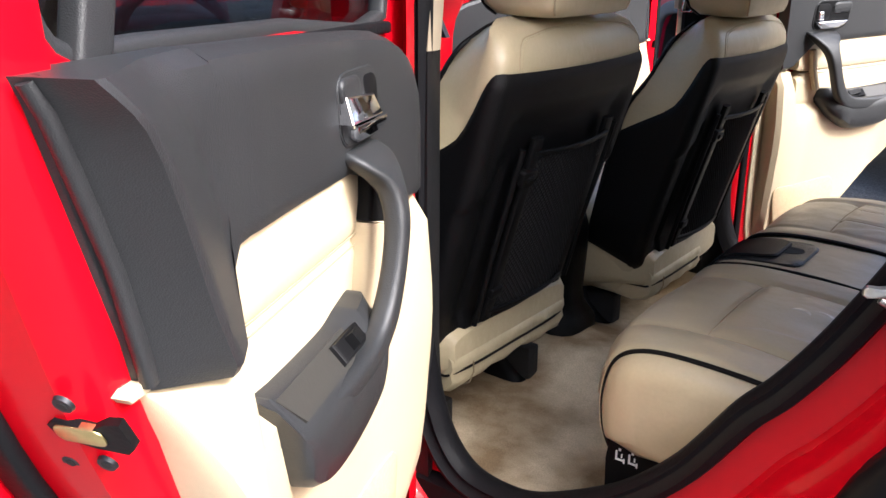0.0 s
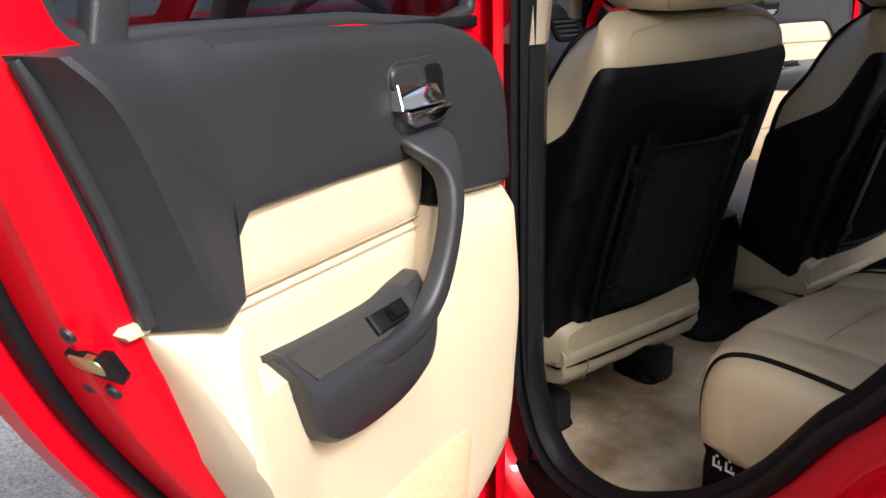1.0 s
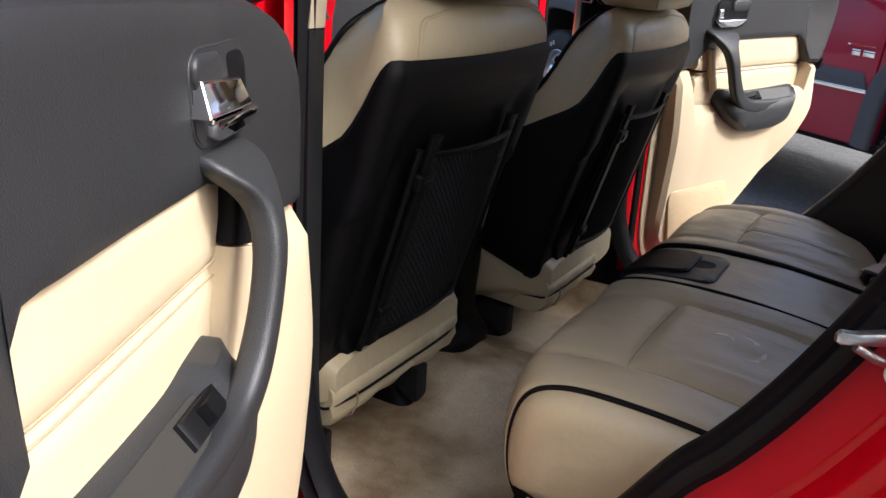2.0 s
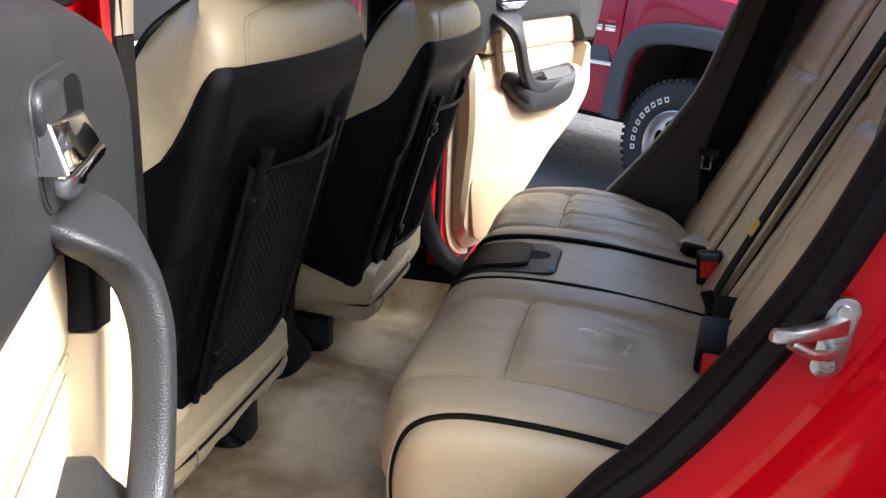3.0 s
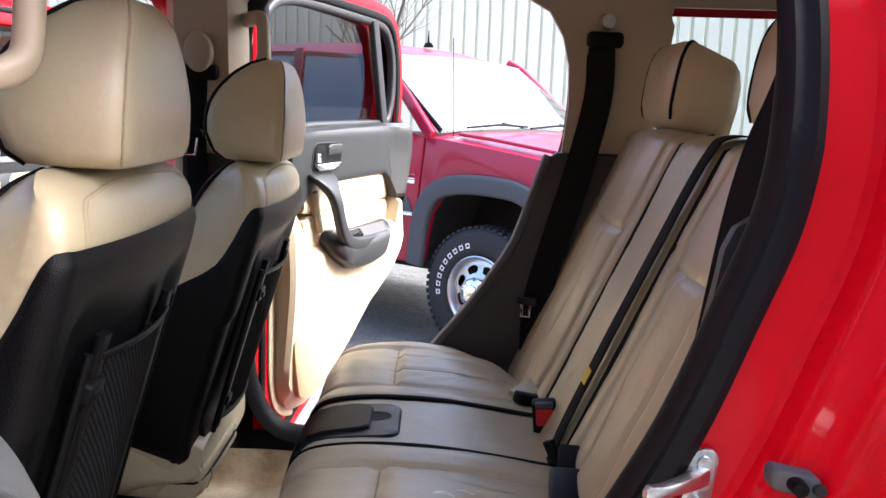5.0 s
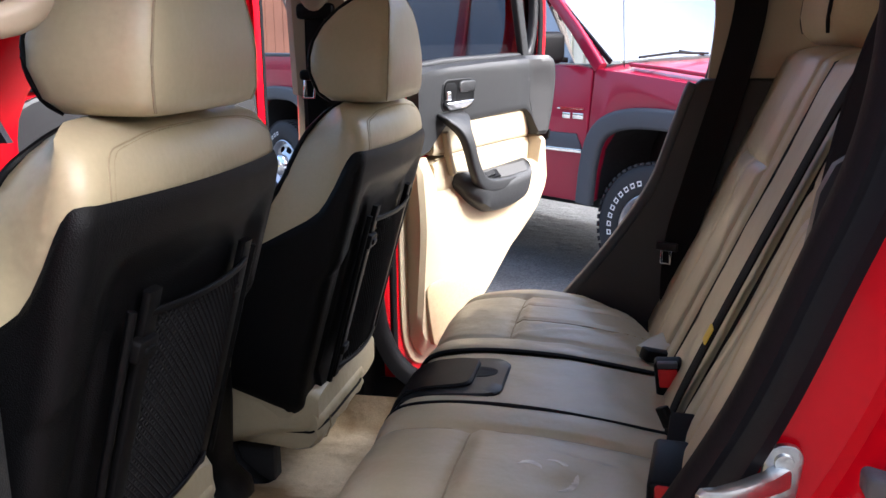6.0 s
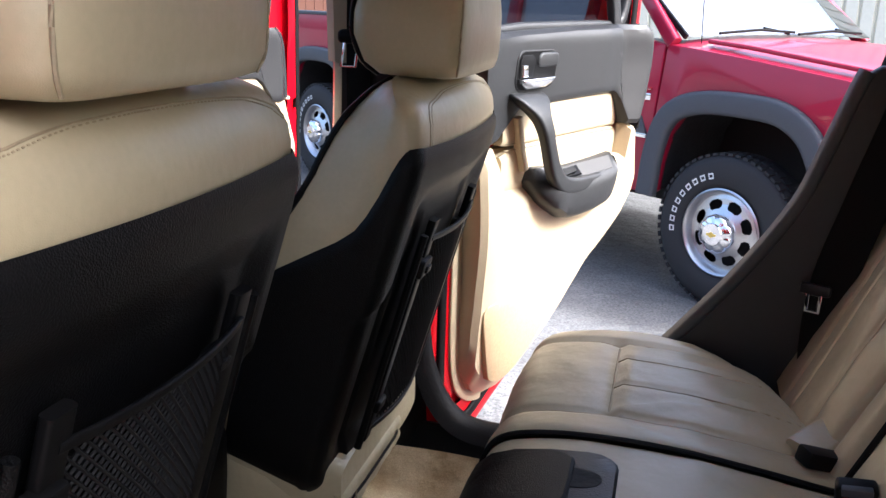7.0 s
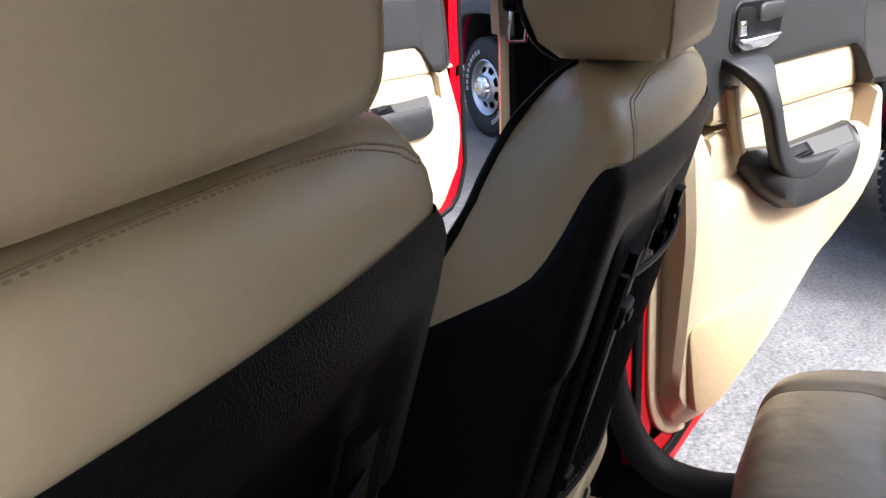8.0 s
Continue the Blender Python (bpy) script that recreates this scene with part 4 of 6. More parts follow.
def back_depth(y, h, y0, y1, pads, top):
    """How far the sewn backrest stands out from its plane."""
    e = min(y - y0, y1 - y)
    d = .03 - .02 * max(0, 1 - e / .035) ** 2 - .05 * max(0, (h - top + .05) / .05) ** 2
    if pads:
        p0, p1 = pads
        mid, half = (p0 + p1) / 2, (p1 - p0) / 2
        d -= .009 * (groove(y, p0, .007) + groove(y, p1, .007))
        if abs(y - mid) < half + .01:
            d += .016 * (1 - ((y - mid) / half) ** 2)
            d -= .010 * groove(h, .40, .007)
            d += .003 * (1 - ((y - mid) / half) ** 2) * groove(h, .36, .03)
        d -= .005 * (groove(y, p0 + .085, .005) + groove(y, p1 - .085, .005)) * (h < .40)
        d -= .004 * groove(h - .40 - .5 * abs(y - (p0 if y < mid else p1)), .0, .006) * (abs(y - mid) > half)
    return d + .0035 * noise.noise(Vector((h * 8, y * 8, 3))) + .0014 * noise.noise(Vector((h * 25, y * 25, 6)))


def backrest(y0, y1, pads, top):
    ny = 72
    rows = []
    for h in np.linspace(-.05, top, 64):
        rows.append([rear_back(y, h, back_depth(y, h, y0, y1, pads, top)) for y in np.linspace(y0, y1, ny)])
    bm = loft(rows, False, False)
    ret = bmesh.ops.extrude_edge_only(bm, edges=[e for e in bm.edges if e.is_boundary])
    bmesh.ops.translate(bm, vec=BN * -.11, verts=[v for v in ret["geom"] if isinstance(v, bmesh.types.BMVert)])
    return bm


TOP = .645


def head_at(y, h, d):
    """Rear headrests stand more upright than the backrest."""
    return rear_back(y, TOP, d) + Vector((.16 * (h - TOP), 0, h - TOP))


part("backrest", backrest(.135, .62, (.215, .50), TOP), LEATHER, bench, sharp=60)
part("centre_backrest", backrest(-.135, .135, None, TOP), LEATHER, bench, sharp=60)
part("backrest", backrest(-.625, -.135, (-.50, -.215), TOP), LEATHER, bench, sharp=60)
for y in (-.135, .135):
    part("piping", sweep([rear_back(y, h, .021 - .05 * max(0, (h - TOP + .05) / .05) ** 2) for h in np.linspace(-.02, TOP, 16)], circle(.0062, 8), up=(0, 1, 0)), BLACK, bench, "black piping")
# stitched seams of the two back pads
for y0, y1, p0, p1 in ((.135, .62, .215, .50), (-.625, -.135, -.50, -.215)):
    for y, h0, h1 in ((p0, .02, .58), (p1, .02, .58), (p0 + .085, .02, .395), (p1 - .085, .02, .395)):
        part("seam", sweep([rear_back(y, h, back_depth(y, h, y0, y1, (p0, p1), TOP) + .0006) for h in np.linspace(h0, h1, 30)], circle(.0015, 6), up=(0, 1, 0)), THREAD, bench)
    part("seam", sweep([rear_back(y, .40, back_depth(y, .40, y0, y1, (p0, p1), TOP) + .0006) for y in np.linspace(p0, p1, 20)], circle(.0015, 6), up=tuple(BN)), THREAD, bench)
HEAD = ((TOP - .005, .11, .05), (TOP + .006, .134, .068), (TOP + .03, .146, .077), (TOP + .08, .149, .080), (TOP + .125, .146, .078), (TOP + .152, .140, .070), (TOP + .166, .126, .058), (TOP + .171, .09, .035))
for yc in (-.36, .36):
    rings = []
    for h, w, tk in HEAD:
        ring = []
        for k in range(40):
            a = 2 * math.pi * k / 40
            c, s = math.cos(a), math.sin(a)
            ring.append(head_at(yc + .015 + w * abs(c) ** .34 * (1 if c > 0 else -1), h, -.025 + tk * abs(s) ** .4 * (1 if s > 0 else -1)))
        rings.append(ring)
    hr = part("headrest", loft(rings), LEATHER, bench, sharp=60)
    for sd in (-1, 1):
        pts = [head_at(yc + .015 + sd * w * .885, h, -.025 + tk * .872) for h, w, tk in HEAD[1:]]
        part("piping", sweep(spline(pts, 4), circle(.004, 8)), BLACK, hr, "black piping")


# ---- doors ----
DOOR_EDGE = [(-.03, .62), (.0, .545), (.08, .52), (.17, .525), (.26, .575), (.36, .655), (.44, .745), (.52, .85), (.58, .935), (.645, 1.045), (.69, 1.15),
             (.725, 1.27), (.748, 1.36), (.756, 1.46), (.752, 1.56), (.735, 1.64), (.70, 1.71), (.62, 1.755), (.4, 1.765), (.15, 1.76), (.05, 1.73), (.0, 1.66), (-.02, 1.5), (-.03, 1.38)]
GLASS_EDGE = [(.03, 1.375), (.30, 1.379), (.55, 1.384), (.64, 1.386), (.672, 1.42), (.688, 1.50), (.684, 1.58), (.66, 1.645), (.60, 1.69), (.40, 1.70), (.18, 1.695), (.09, 1.66), (.055, 1.58)]


def car_door(origin, along, sgn, label, first=-.02, upright=False, deep=0.0):
    O, U = Vector((*origin, 0)), Vector((*along, 0)).normalized()
    N = Vector((abs(U.y), -sgn * U.x, 0))

    drop = .055 * upright

    def at(u, z, w):
        # a front door has an upright rear edge
        if upright:
            w *= .5 if w > 0 else 1
            u = .322 * max(0, min(1, u / .3)) + u * .735 / lerp(z, (.52, .575, .655, .745, .85, .935, 1.045, 1.15, 1.27, 1.36, 1.46, 1.56, 1.64, 1.71), (.52, .50, .47, .47, .52, .58, .645, .69, .725, .748, .756, .752, .735, .70))
        # the panel sinks a little towards the hinge
        b = lerp(u, (0, .25, .5, .7), (-.022, -.026, .006, .009))
        k = lerp(u, (0, .25, .5, .7), (2.0, 1.6, 1.1, .75))
        return O + U * (u + k * b) + N * (w + b) + Vector((0, 0, z - drop + (1.443 - z) / .53 * b))

    def flat(u, z, w):
        u += .322 * upright
        w *= 1 - .5 * upright
        return O + U * u + N * w + Vector((0, 0, z - drop))

    edge = [(max(first - .012 - deep * 3, p[0]) + .035 * upright * (p[0] > .4), p[1]) for p in spline(DOOR_EDGE, 3, True)]
    gl = [tuple(p) for p in spline(GLASS_EDGE, 3, True)]

    def shell_plate(outer, hole, w0, w1, bm=None):
        bm = bm or bmesh.new()
        edges = []
        for loop in [outer] + ([hole] if hole else []):
            vs = [bm.verts.new(at(u, z, w0)) for u, z in loop]
            edges += [bm.edges.new((vs[i], vs[(i + 1) % len(vs)])) for i in range(len(vs))]
        bmesh.ops.triangle_fill(bm, edges=edges, use_beauty=True)
        bmesh.ops.recalc_face_normals(bm, faces=bm.faces)
        ret = bmesh.ops.extrude_face_region(bm, geom=list(bm.faces))
        bmesh.ops.translate(bm, vec=N * (w1 - w0), verts=[v for v in ret["geom"] if isinstance(v, bmesh.types.BMVert)])
        return bm

    door = part("car_door", shell_plate(edge, gl, -.112, -.030), RED, car, label, 25)
    inner = offset_loop(edge, -.028)
    bm = bmesh.new()
    vs = [[bm.verts.new(at(u, z, w)) for u, z in loop] for loop, w in ((edge, -.030 - deep * .3), (offset_loop(edge, -.006), -.018 - deep * .6), (inner, -.004 - deep), ([p if p[1] < 1.34 else q for p, q in zip(offset_loop(edge, -.06 - deep), offset_loop(edge, -.058))], -.004 - deep))]
    for a, b in zip(vs, vs[1:]):
        for i in range(len(edge)):
            j = (i + 1) % len(edge)
            bm.faces.new((a[i], a[j], b[j], b[i]))
    part("inner_pressing", bm, RED, door, "glossy red inner door pressing", 40)
    part("outer_skin", shell_plate(offset_loop(edge, .035), offset_loop(gl, .01), -.15, -.114), RED, door, "glossy red outer door skin", 25)
    part("edge_seal", sweep([at(u, z, -.098) for u, z in offset_loop(edge, .006)], rrect(.014, .030, .4), up=tuple(N), closed=True), RUBBER, door, "black rubber edge strip")
    part("door_seal", sweep([at(u, z, -.012 - deep * .8) for u, z in offset_loop(edge, -.014 - deep)], rrect(.020 + deep * .2, .018, .4), up=tuple(N), closed=True), RUBBER, door, "black rubber door seal") if sgn > 0 else None
    win = part("window_frame", sweep([at(u, z, -.044) for u, z in gl], rrect(.026, .026, .35), up=tuple(N), closed=True), CHARCOAL, door, "grey rubber window surround")
    part("pane", loft([[at(u, z, w) for u, z in gl] for w in (-.053, -.057)]), TINT, door, "dark tinted glass")
    part("divider_bar", sweep([at(.620 - .25 * (z - 1.39), z, -.036) for z in (1.375, 1.5, 1.6, 1.70)], rrect(.036, .022, .25), up=tuple(N)), CHARCOAL, door, "grey window divider bar")

    part("belt_seal", sweep([at(u, 1.364 + .016 * u, -.030) for u in (.04, .2, .4, .66)], rrect(.016, .018, .3), up=tuple(N)), RUBBER, door, "black rubber strip below the window")

    def slab(stations, wfun, mat_, name, lab, nz=9, parent=None):
        rows = []
        for u, z0, z1 in stations:
            row = [at(u, z0, -.012 - deep)]
            for k in range(nz):
                z = z0 + (z1 - z0) * k / (nz - 1)
                row.append(at(u, z, wfun(u, z, min(z - z0, z1 - z))))
            row.append(at(u, z1, -.012 - deep))
            rows.append(row)
        return part(name, loft(rows), mat_, parent or door, lab, 32)

    # charcoal upper trim; its rear end stands proud, with a slanting ridge and a side wall
    EZ, EU = (1.162, 1.258, 1.332, 1.365, 1.388), (.652, .676, .705, .718, .727) if sgn < 0 else (.652, .672, .684, .680, .660)
    RZ, RU = (1.155, 1.226, 1.297, 1.334, 1.360, 1.374, 1.384, 1.39), (.608, .640, .666, .682, .697, .709, .720, .724) if sgn < 0 else (.608, .632, .648, .650, .648, .645, .638, .632)

    def top(u):
        return lerp(u, (.0, .02, .045, .075, .113, .17, .4, .63, .70, .727), (1.18, 1.26, 1.315, 1.34, 1.358, 1.371, 1.383, 1.391, 1.391, 1.389))

    def low(u):
        if u > .642:
            return min(lerp(u, EU, EZ), top(u) - .004)
        return lerp(u, (.0, .05, .165, .20, .25, .53, .548, .557, .60, .642), (1.141, 1.146, 1.157, 1.185, 1.222, 1.230, 1.226, 1.210, 1.156, 1.162))

    def w_top(u, z, e):
        ridge = lerp(z, RZ, RU)
        edge_u = lerp(z, EZ, EU)
        w = lerp(u, (-.03, .03, .40, ridge - .085, ridge - .008, ridge, max(ridge + .004, edge_u)), (-.004, .016, .020, .026, .058, .057, .0))
        return w - .016 * max(0, 1 - e / .012) ** 2 * min(1, max(0, (.66 - u) / .12)) - .010 * max(0, (z - 1.35) / .04) ** 2

    rows = []
    cols = [(k / 30, None) for k in range(31)] + [(None, f) for f in (.0, .1, .2, .3, .45, .6, .75, .88, .95, 1.0, 1.35, 1.7, 2.0)]
    for k, f in cols:
        u0 = max(0, first) + (.557 - max(0, first)) * k if f is None else .60
        z0, z1 = (low(u0), top(u0)) if f is None else (1.158, 1.389)
        row = []
        for j in range(22):
            z = z0 + (z1 - z0) * j / 21
            ridge = lerp(z, RZ, RU)
            wall = max(ridge + .004, lerp(z, EZ, EU))
            foot = lerp(z, (1.158, 1.230), (.578, .557))
            u = u0 if f is None else (foot + (ridge - foot) * f if f <= 1 else ridge + (wall - ridge) * (f - 1))
            row.append(at(u, z, w_top(u, z, min(z - z0, z1 - z))))
            if j == 0:
                ua = u
        rows.append([at(ua, z0, -.02)] + row + [at(u, z1, -.02)])
    trim = part("upper_trim", loft(rows), CHARCOAL, door, "charcoal grained plastic upper door trim", 28)

    part("edge_rim", sweep([at(lerp(z, EZ, EU) - .004, z, .004 + .004 * (z < 1.38)) for z in np.linspace(1.166, 1.387, 12)], rrect(.014, .012, .4), up=tuple(N)), CHARCOAL, door, "charcoal raised trim rim", 40)

    # cream lower panel
    def bottom(u):
        z = lerp(u, (-.02, .03, .08, .13, .165, .20, .25, .30, .35, .40, .45, .50, .56, .60, .633, .648, .662), (.74, .69, .66, .642, .630, .622, .624, .642, .680, .728, .785, .846, .93, 1.012, 1.116, 1.150, 1.158))
        return z + (.05 * max(0, 1 - (u - first) / .05) ** 2 if deep else 0)

    def hi(u):
        return lerp(u, (-.02, .05, .165, .18, .20, .568, .585, .60, .642, .662), (1.138, 1.144, 1.154, 1.15, 1.07, 1.085, 1.156, 1.153, 1.159, 1.168))

    def w_low(u, z, e):
        w = .016 + .012 * math.exp(-((z - .98) / .12) ** 2) + lerp(u, (first, first + (.012 if deep else .03), .48, .585, .606, .64, .662), (-.012 if deep else -.02, 0, .0, .034, .036, -.004, -.024))
        w -= .012 * max(0, (.82 - z) / .12) * max(0, 1 - u / .4)
        return w - .02 * max(0, 1 - e / .016) ** 2

    us = sorted({*np.linspace(first, .662, 44), .18, .20, .568, .585, .595})
    lower = slab([(u, bottom(u), max(bottom(u) + .012, hi(u))) for u in us], w_low, CREAM, "lower_panel", "cream plastic lower door panel", 14)
    hole = spline([(.145, .80), (.155, .826), (.185, .832), (.30, .836), (.345, .832), (.362, .805), (.360, .765), (.335, .722), (.275, .672), (.225, .655), (.185, .66), (.168, .685)], 4, True)
    gr = part("speaker_grille", prism(hole, .0, .0215, at, .003), TAN, door, "tan moulded speaker grille", 40)
    part("grille_groove", sweep([at(u, z, .0185) for u, z in offset_loop(hole, .0025)], rrect(.004, .004, .4), up=tuple(N), closed=True), THREAD, gr)
    if deep:
        part("panel_flange", sweep([at(u, z, -.002 - deep) for u, z in spline([(first - .016, 1.33), (first - .016, 1.0), (first - .014, .76), (first + .002, .665), (first + .04, .625), (first + .09, .612)], 5)], rrect(.034, .010, .4), up=tuple(N)), CREAM, door, "cream edge flange of the door panel")
    part("panel_tab", prism([(.640, 1.158), (.640, 1.168), (.668, 1.169), (.672, 1.163), (.668, 1.158)], -.010, .006, at, .002), CREAM, door, "cream tab at the panel corner")
    # padded insert, two vinyl pads and a double seam between them
    for z0, z1 in ((1.1515, 1.236), (1.055, 1.1505)):
        slab([(u, z0 + .004 * (u < .2), lerp(u, (.19, .25, .54, .573), (z1 - .02, z1, z1 + (.004 if z1 > 1.2 else 0), z1 - .002))) for u in np.linspace(.195, .574, 14)],
             lambda u, z, e: .012 - .006 * max(0, 1 - e / .006) ** 2, CREAMV, "insert", "cream vinyl door insert", 8)
    for dz in (.006, -.006):
        part("stitching", sweep([at(u, 1.151 + dz, .0118) for u in np.linspace(.20, .572, 24)], circle(.0011, 5)), THREAD, door)
    part("post", sweep([at(u, z, .016) for u, z in ((.250 if sgn < 0 else .266, 1.06 if sgn < 0 else 1.10), (.236 if sgn < 0 else .255, 1.12 if sgn < 0 else 1.14), (.224 if sgn < 0 else .238, 1.163 if sgn < 0 else 1.21))], rrect(.05, .03, .2) if sgn < 0 else rrect(.018, .020, .2), up=tuple(N)), CREAM, door, "cream plastic post behind the handle")
    if sgn < 0:
        part("post_cap", sweep([at(u, z, .015) for u, z in ((.223, 1.165), (.216, 1.19), (.214, 1.225))], rrect(.05, .03, .2), up=tuple(N)), BLACK, door, "black plastic recess behind the handle")
    # arm rest running up into the pull handle: stations of outer foot, front edge, inner edge (along, up, out) and back
    POD = (((.527, 1.078, .014), (.529, 1.086, .034), (.532, 1.092, .026), -.01), ((.518, 1.046, .016), (.523, 1.069, .050), (.529, 1.091, .028), -.01), ((.508, 1.014, .016), (.514, 1.060, .055), (.521, 1.0905, .029), -.01), ((.494, .988, .016), (.503, 1.057, .057), (.512, 1.090, .030), -.01),
          ((.468, .974, .016), (.470, 1.056, .060), (.47, 1.088, .030), -.01), ((.42, .969, .016), (.42, 1.056, .061), (.42, 1.087, .030), -.01), ((.36, .974, .016), (.365, 1.056, .061), (.36, 1.088, .030), -.01))
    END = (((.300, .984, .0), (.300, 1.052, .050), (.300, 1.085, .022), -.03), ((.274, 1.000, .0), (.276, 1.052, .044), (.274, 1.087, .018), -.03), ((.252, 1.019, -.002), (.256, 1.060, .030), (.256, 1.088, .012), -.03),
           ((.238, 1.042, -.006), (.243, 1.068, .014), (.245, 1.086, .004), -.03), ((.230, 1.058, -.016), (.236, 1.070, -.004), (.240, 1.080, -.008), -.03))
    rings = []
    for put, stations in ((at, POD), (flat, END)):
        for o, f, i, back in stations:
            o, f, i = Vector(o), Vector(f), Vector(i)
            up = Vector((0, 0, 1))
            rings.append([put(*q) for q in (o.xy.to_3d() + up * back, o, o.lerp(f, .06).xy.to_3d() + up * (o.z + (f.z - o.z) * .78), o.lerp(f, .17).xy.to_3d() + up * (f.z + .003),
                                            o.lerp(f, .45).xy.to_3d() + up * (f.z + .006), o.lerp(f, .75).xy.to_3d() + up * (f.z + .007), o.lerp(f, .93).xy.to_3d() + up * (f.z + .004), f.lerp(i, .12), i, i.xy.to_3d() + up * back)])
    tracks = [spline([tuple(r[k]) for r in rings], 4) for k in range(10)]
    part("armrest", loft([[tr[k] for tr in tracks] for k in range(len(tracks[0]))]), CHARCOAL, door, "charcoal grained armrest", 50)
    # slim pull bar running from its root above the insert down into the rounded front lip of the arm rest: along, up, out, width, depth
    GRIP = ((.216, 1.249, -.006, .084, .020), (.216, 1.240, .004, .088, .032), (.216, 1.227, .016, .072, .036), (.217, 1.212, .028, .048, .034), (.220, 1.195, .038, .034, .030), (.227, 1.17, .045, .029, .028), (.237, 1.14, .047, .027, .027),
            (.252, 1.105, .047, .028, .027), (.274, 1.072, .046, .030, .028), (.308, 1.050, .045, .030, .028), (.36, 1.043, .046, .028, .028), (.43, 1.043, .047, .028, .028), (.485, 1.046, .046, .028, .028), (.515, 1.056, .036, .028, .028), (.524, 1.068, .022, .024, .022))
    rings, line = [], spline(GRIP, 4)
    for k, (u, z, w, wide, dep) in enumerate(line):
        a, b = line[max(0, k - 1)], line[min(len(line) - 1, k + 1)]
        du, dz = b[0] - a[0], b[1] - a[1]
        n = math.hypot(du, dz)
        du, dz = du / n, dz / n
        rings.append([flat(u - dz * p, z + du * p, w + q) for p, q in rrect(wide * (1.3 if sgn > 0 else 1), dep, .34, 4)])
    part("pull_handle", loft(rings), CHARCOAL, door, "slim charcoal pull handle running into the armrest lip", 50)

    def deck(u, f, e=0.0):
        """A place on the sloping top of the arm rest, from its front edge inward."""
        return at(u, 1.057 + .031 * f + e, .0585 - .028 * f + e)

    part("switch_plate", loft([[deck(u, f, e) for u, f in ((.295, .22), (.335, .16), (.500, .16), (.515, .95), (.40, .97), (.30, .97))] for e in (-.006, .0012)]), GREYPLATE, door, "taupe switch plate")
    sw = part("window_switch", loft([[deck(.363 + a * (1 - g), .56 + b * (1 - g), e) for a, b in ((-.034, -.30), (.034, -.30), (.034, .30), (-.034, .30))] for e, g in ((.0, 0), (.004, .05), (.006, .15))]), BLACK, door, "black window switch")
    part("rocker", loft([[deck(.357 + a * g, .56 + b * g, e + c * a) for a, b in ((-.016, -.2), (.016, -.2), (.016, .2), (-.016, .2))] for e, g, c in ((.004, 1, 0), (.011, .85, .15))]), SHELL, sw)
    # inner release: recess, bezel, scoop, chrome lever
    cu, cz = (.251 if sgn < 0 else .280), 1.300
    part("handle_bezel", sweep([at(cu + p[0] + .15 * p[1], cz + p[1], .0185) for p in rrect(.112, .076, .28, 4)], rrect(.004, .004, .4), up=tuple(N), closed=True), CHARCOAL, door, "grey handle bezel")
    part("handle_recess", prism([(cu + p[0] + .15 * p[1], cz + p[1]) for p in rrect(.110, .074, .28, 4)], .012, .0212, at), BLACK if sgn > 0 else CHARCOAL, door, "dark handle recess")
    part("recess_back", prism([(cu - .028 + p[0] + .15 * p[1], cz + .006 + p[1]) for p in rrect(.044, .050, .3, 4)], .02, .0232, at, .001), BLACK, door, "black moulded recess back")
    part("finger_scoop", prism([(cu + .030 + p[0] + .15 * p[1], cz + .020 + p[1]) for p in rrect(.056, .030, .4, 4)], .018, .0262, at, .005, 3), CHARCOAL, door, "charcoal finger scoop")
    if sgn < 0:
        part("lever_plate", prism([(cu + .056, cz - .011), (cu + .053, cz + .017), (cu - .024, cz + .011), (cu - .034, cz - .013)], .014, .0330, lambda a, b, d: at(a, b, d - .32 * (b - cz)), .003, 3), CHROME, door, "chrome door release plate", 30)
    if sgn > 0:
        part("lever_plate", prism([(cu - .026, cz - .012), (cu - .028, cz + .012), (cu - .046, cz + .012), (cu - .046, cz - .012)], .014, .0295, at, .004), CHROME, door, "chrome door release plate", 30)
    part("lever_bar", prism([(cu + .042, cz - .0135), (cu - .052, cz - .0155), (cu - .050, cz - .024), (cu - .030, cz - .036), (cu + .018, cz - .036), (cu + .034, cz - .028)], .014, .0345, lambda a, b, d: at(a, b, d + .35 * (b - cz + .024)), .007, 3), CHROME, door, "chrome door release bar", 40)
    # latch and bolts in the slanting rear end of the door
    en, et = Vector((.90, -.436)), Vector((.436, .90))

    def tail(w, b, d):
        """Across the door's thickness, up along its end face, and out."""
        q = Vector((.6885, 1.142)) + et * b + en * d
        return at(q.x, q.y, w)

    part("latch", prism([(p[0] - .022, p[1] + .0) for p in rrect(.040, .018, .4)], -.004, .0024, lambda a, b, d: tail(a, b, d), .0006), BRASS, door, "yellow zinc door latch")
    part("latch_slot", prism([(-.046, .006), (-.040, .011), (-.010, .008), (.004, .018), (.016, .020), (.018, -.006), (.010, -.015), (-.015, -.014), (-.042, -.008)], -.006, .0012, lambda a, b, d: tail(a, b, d)), BLACK, door, "black latch slot")
    for w, b in ((-.020, .034), (-.048, -.040), (-.016, -.034)):
        mrot = (U * en.x + Vector((0, 0, en.y))).to_track_quat("Z", "Y").to_matrix().to_4x4()
        bm = bmesh.new()
        bmesh.ops.create_cone(bm, cap_ends=True, segments=18, radius1=.0080, radius2=.0070, depth=.003, matrix=Matrix.Translation(tail(w, b, .0004)) @ mrot)
        part("bolt", bm, DARKSTEEL, door, "dark steel bolt")
        bm = bmesh.new()
        bmesh.ops.create_cone(bm, cap_ends=True, segments=6, radius1=.004, radius2=.004, depth=.002, matrix=Matrix.Translation(tail(w, b, .0014)) @ mrot)
        part("bolt_socket", bm, DARK, door)
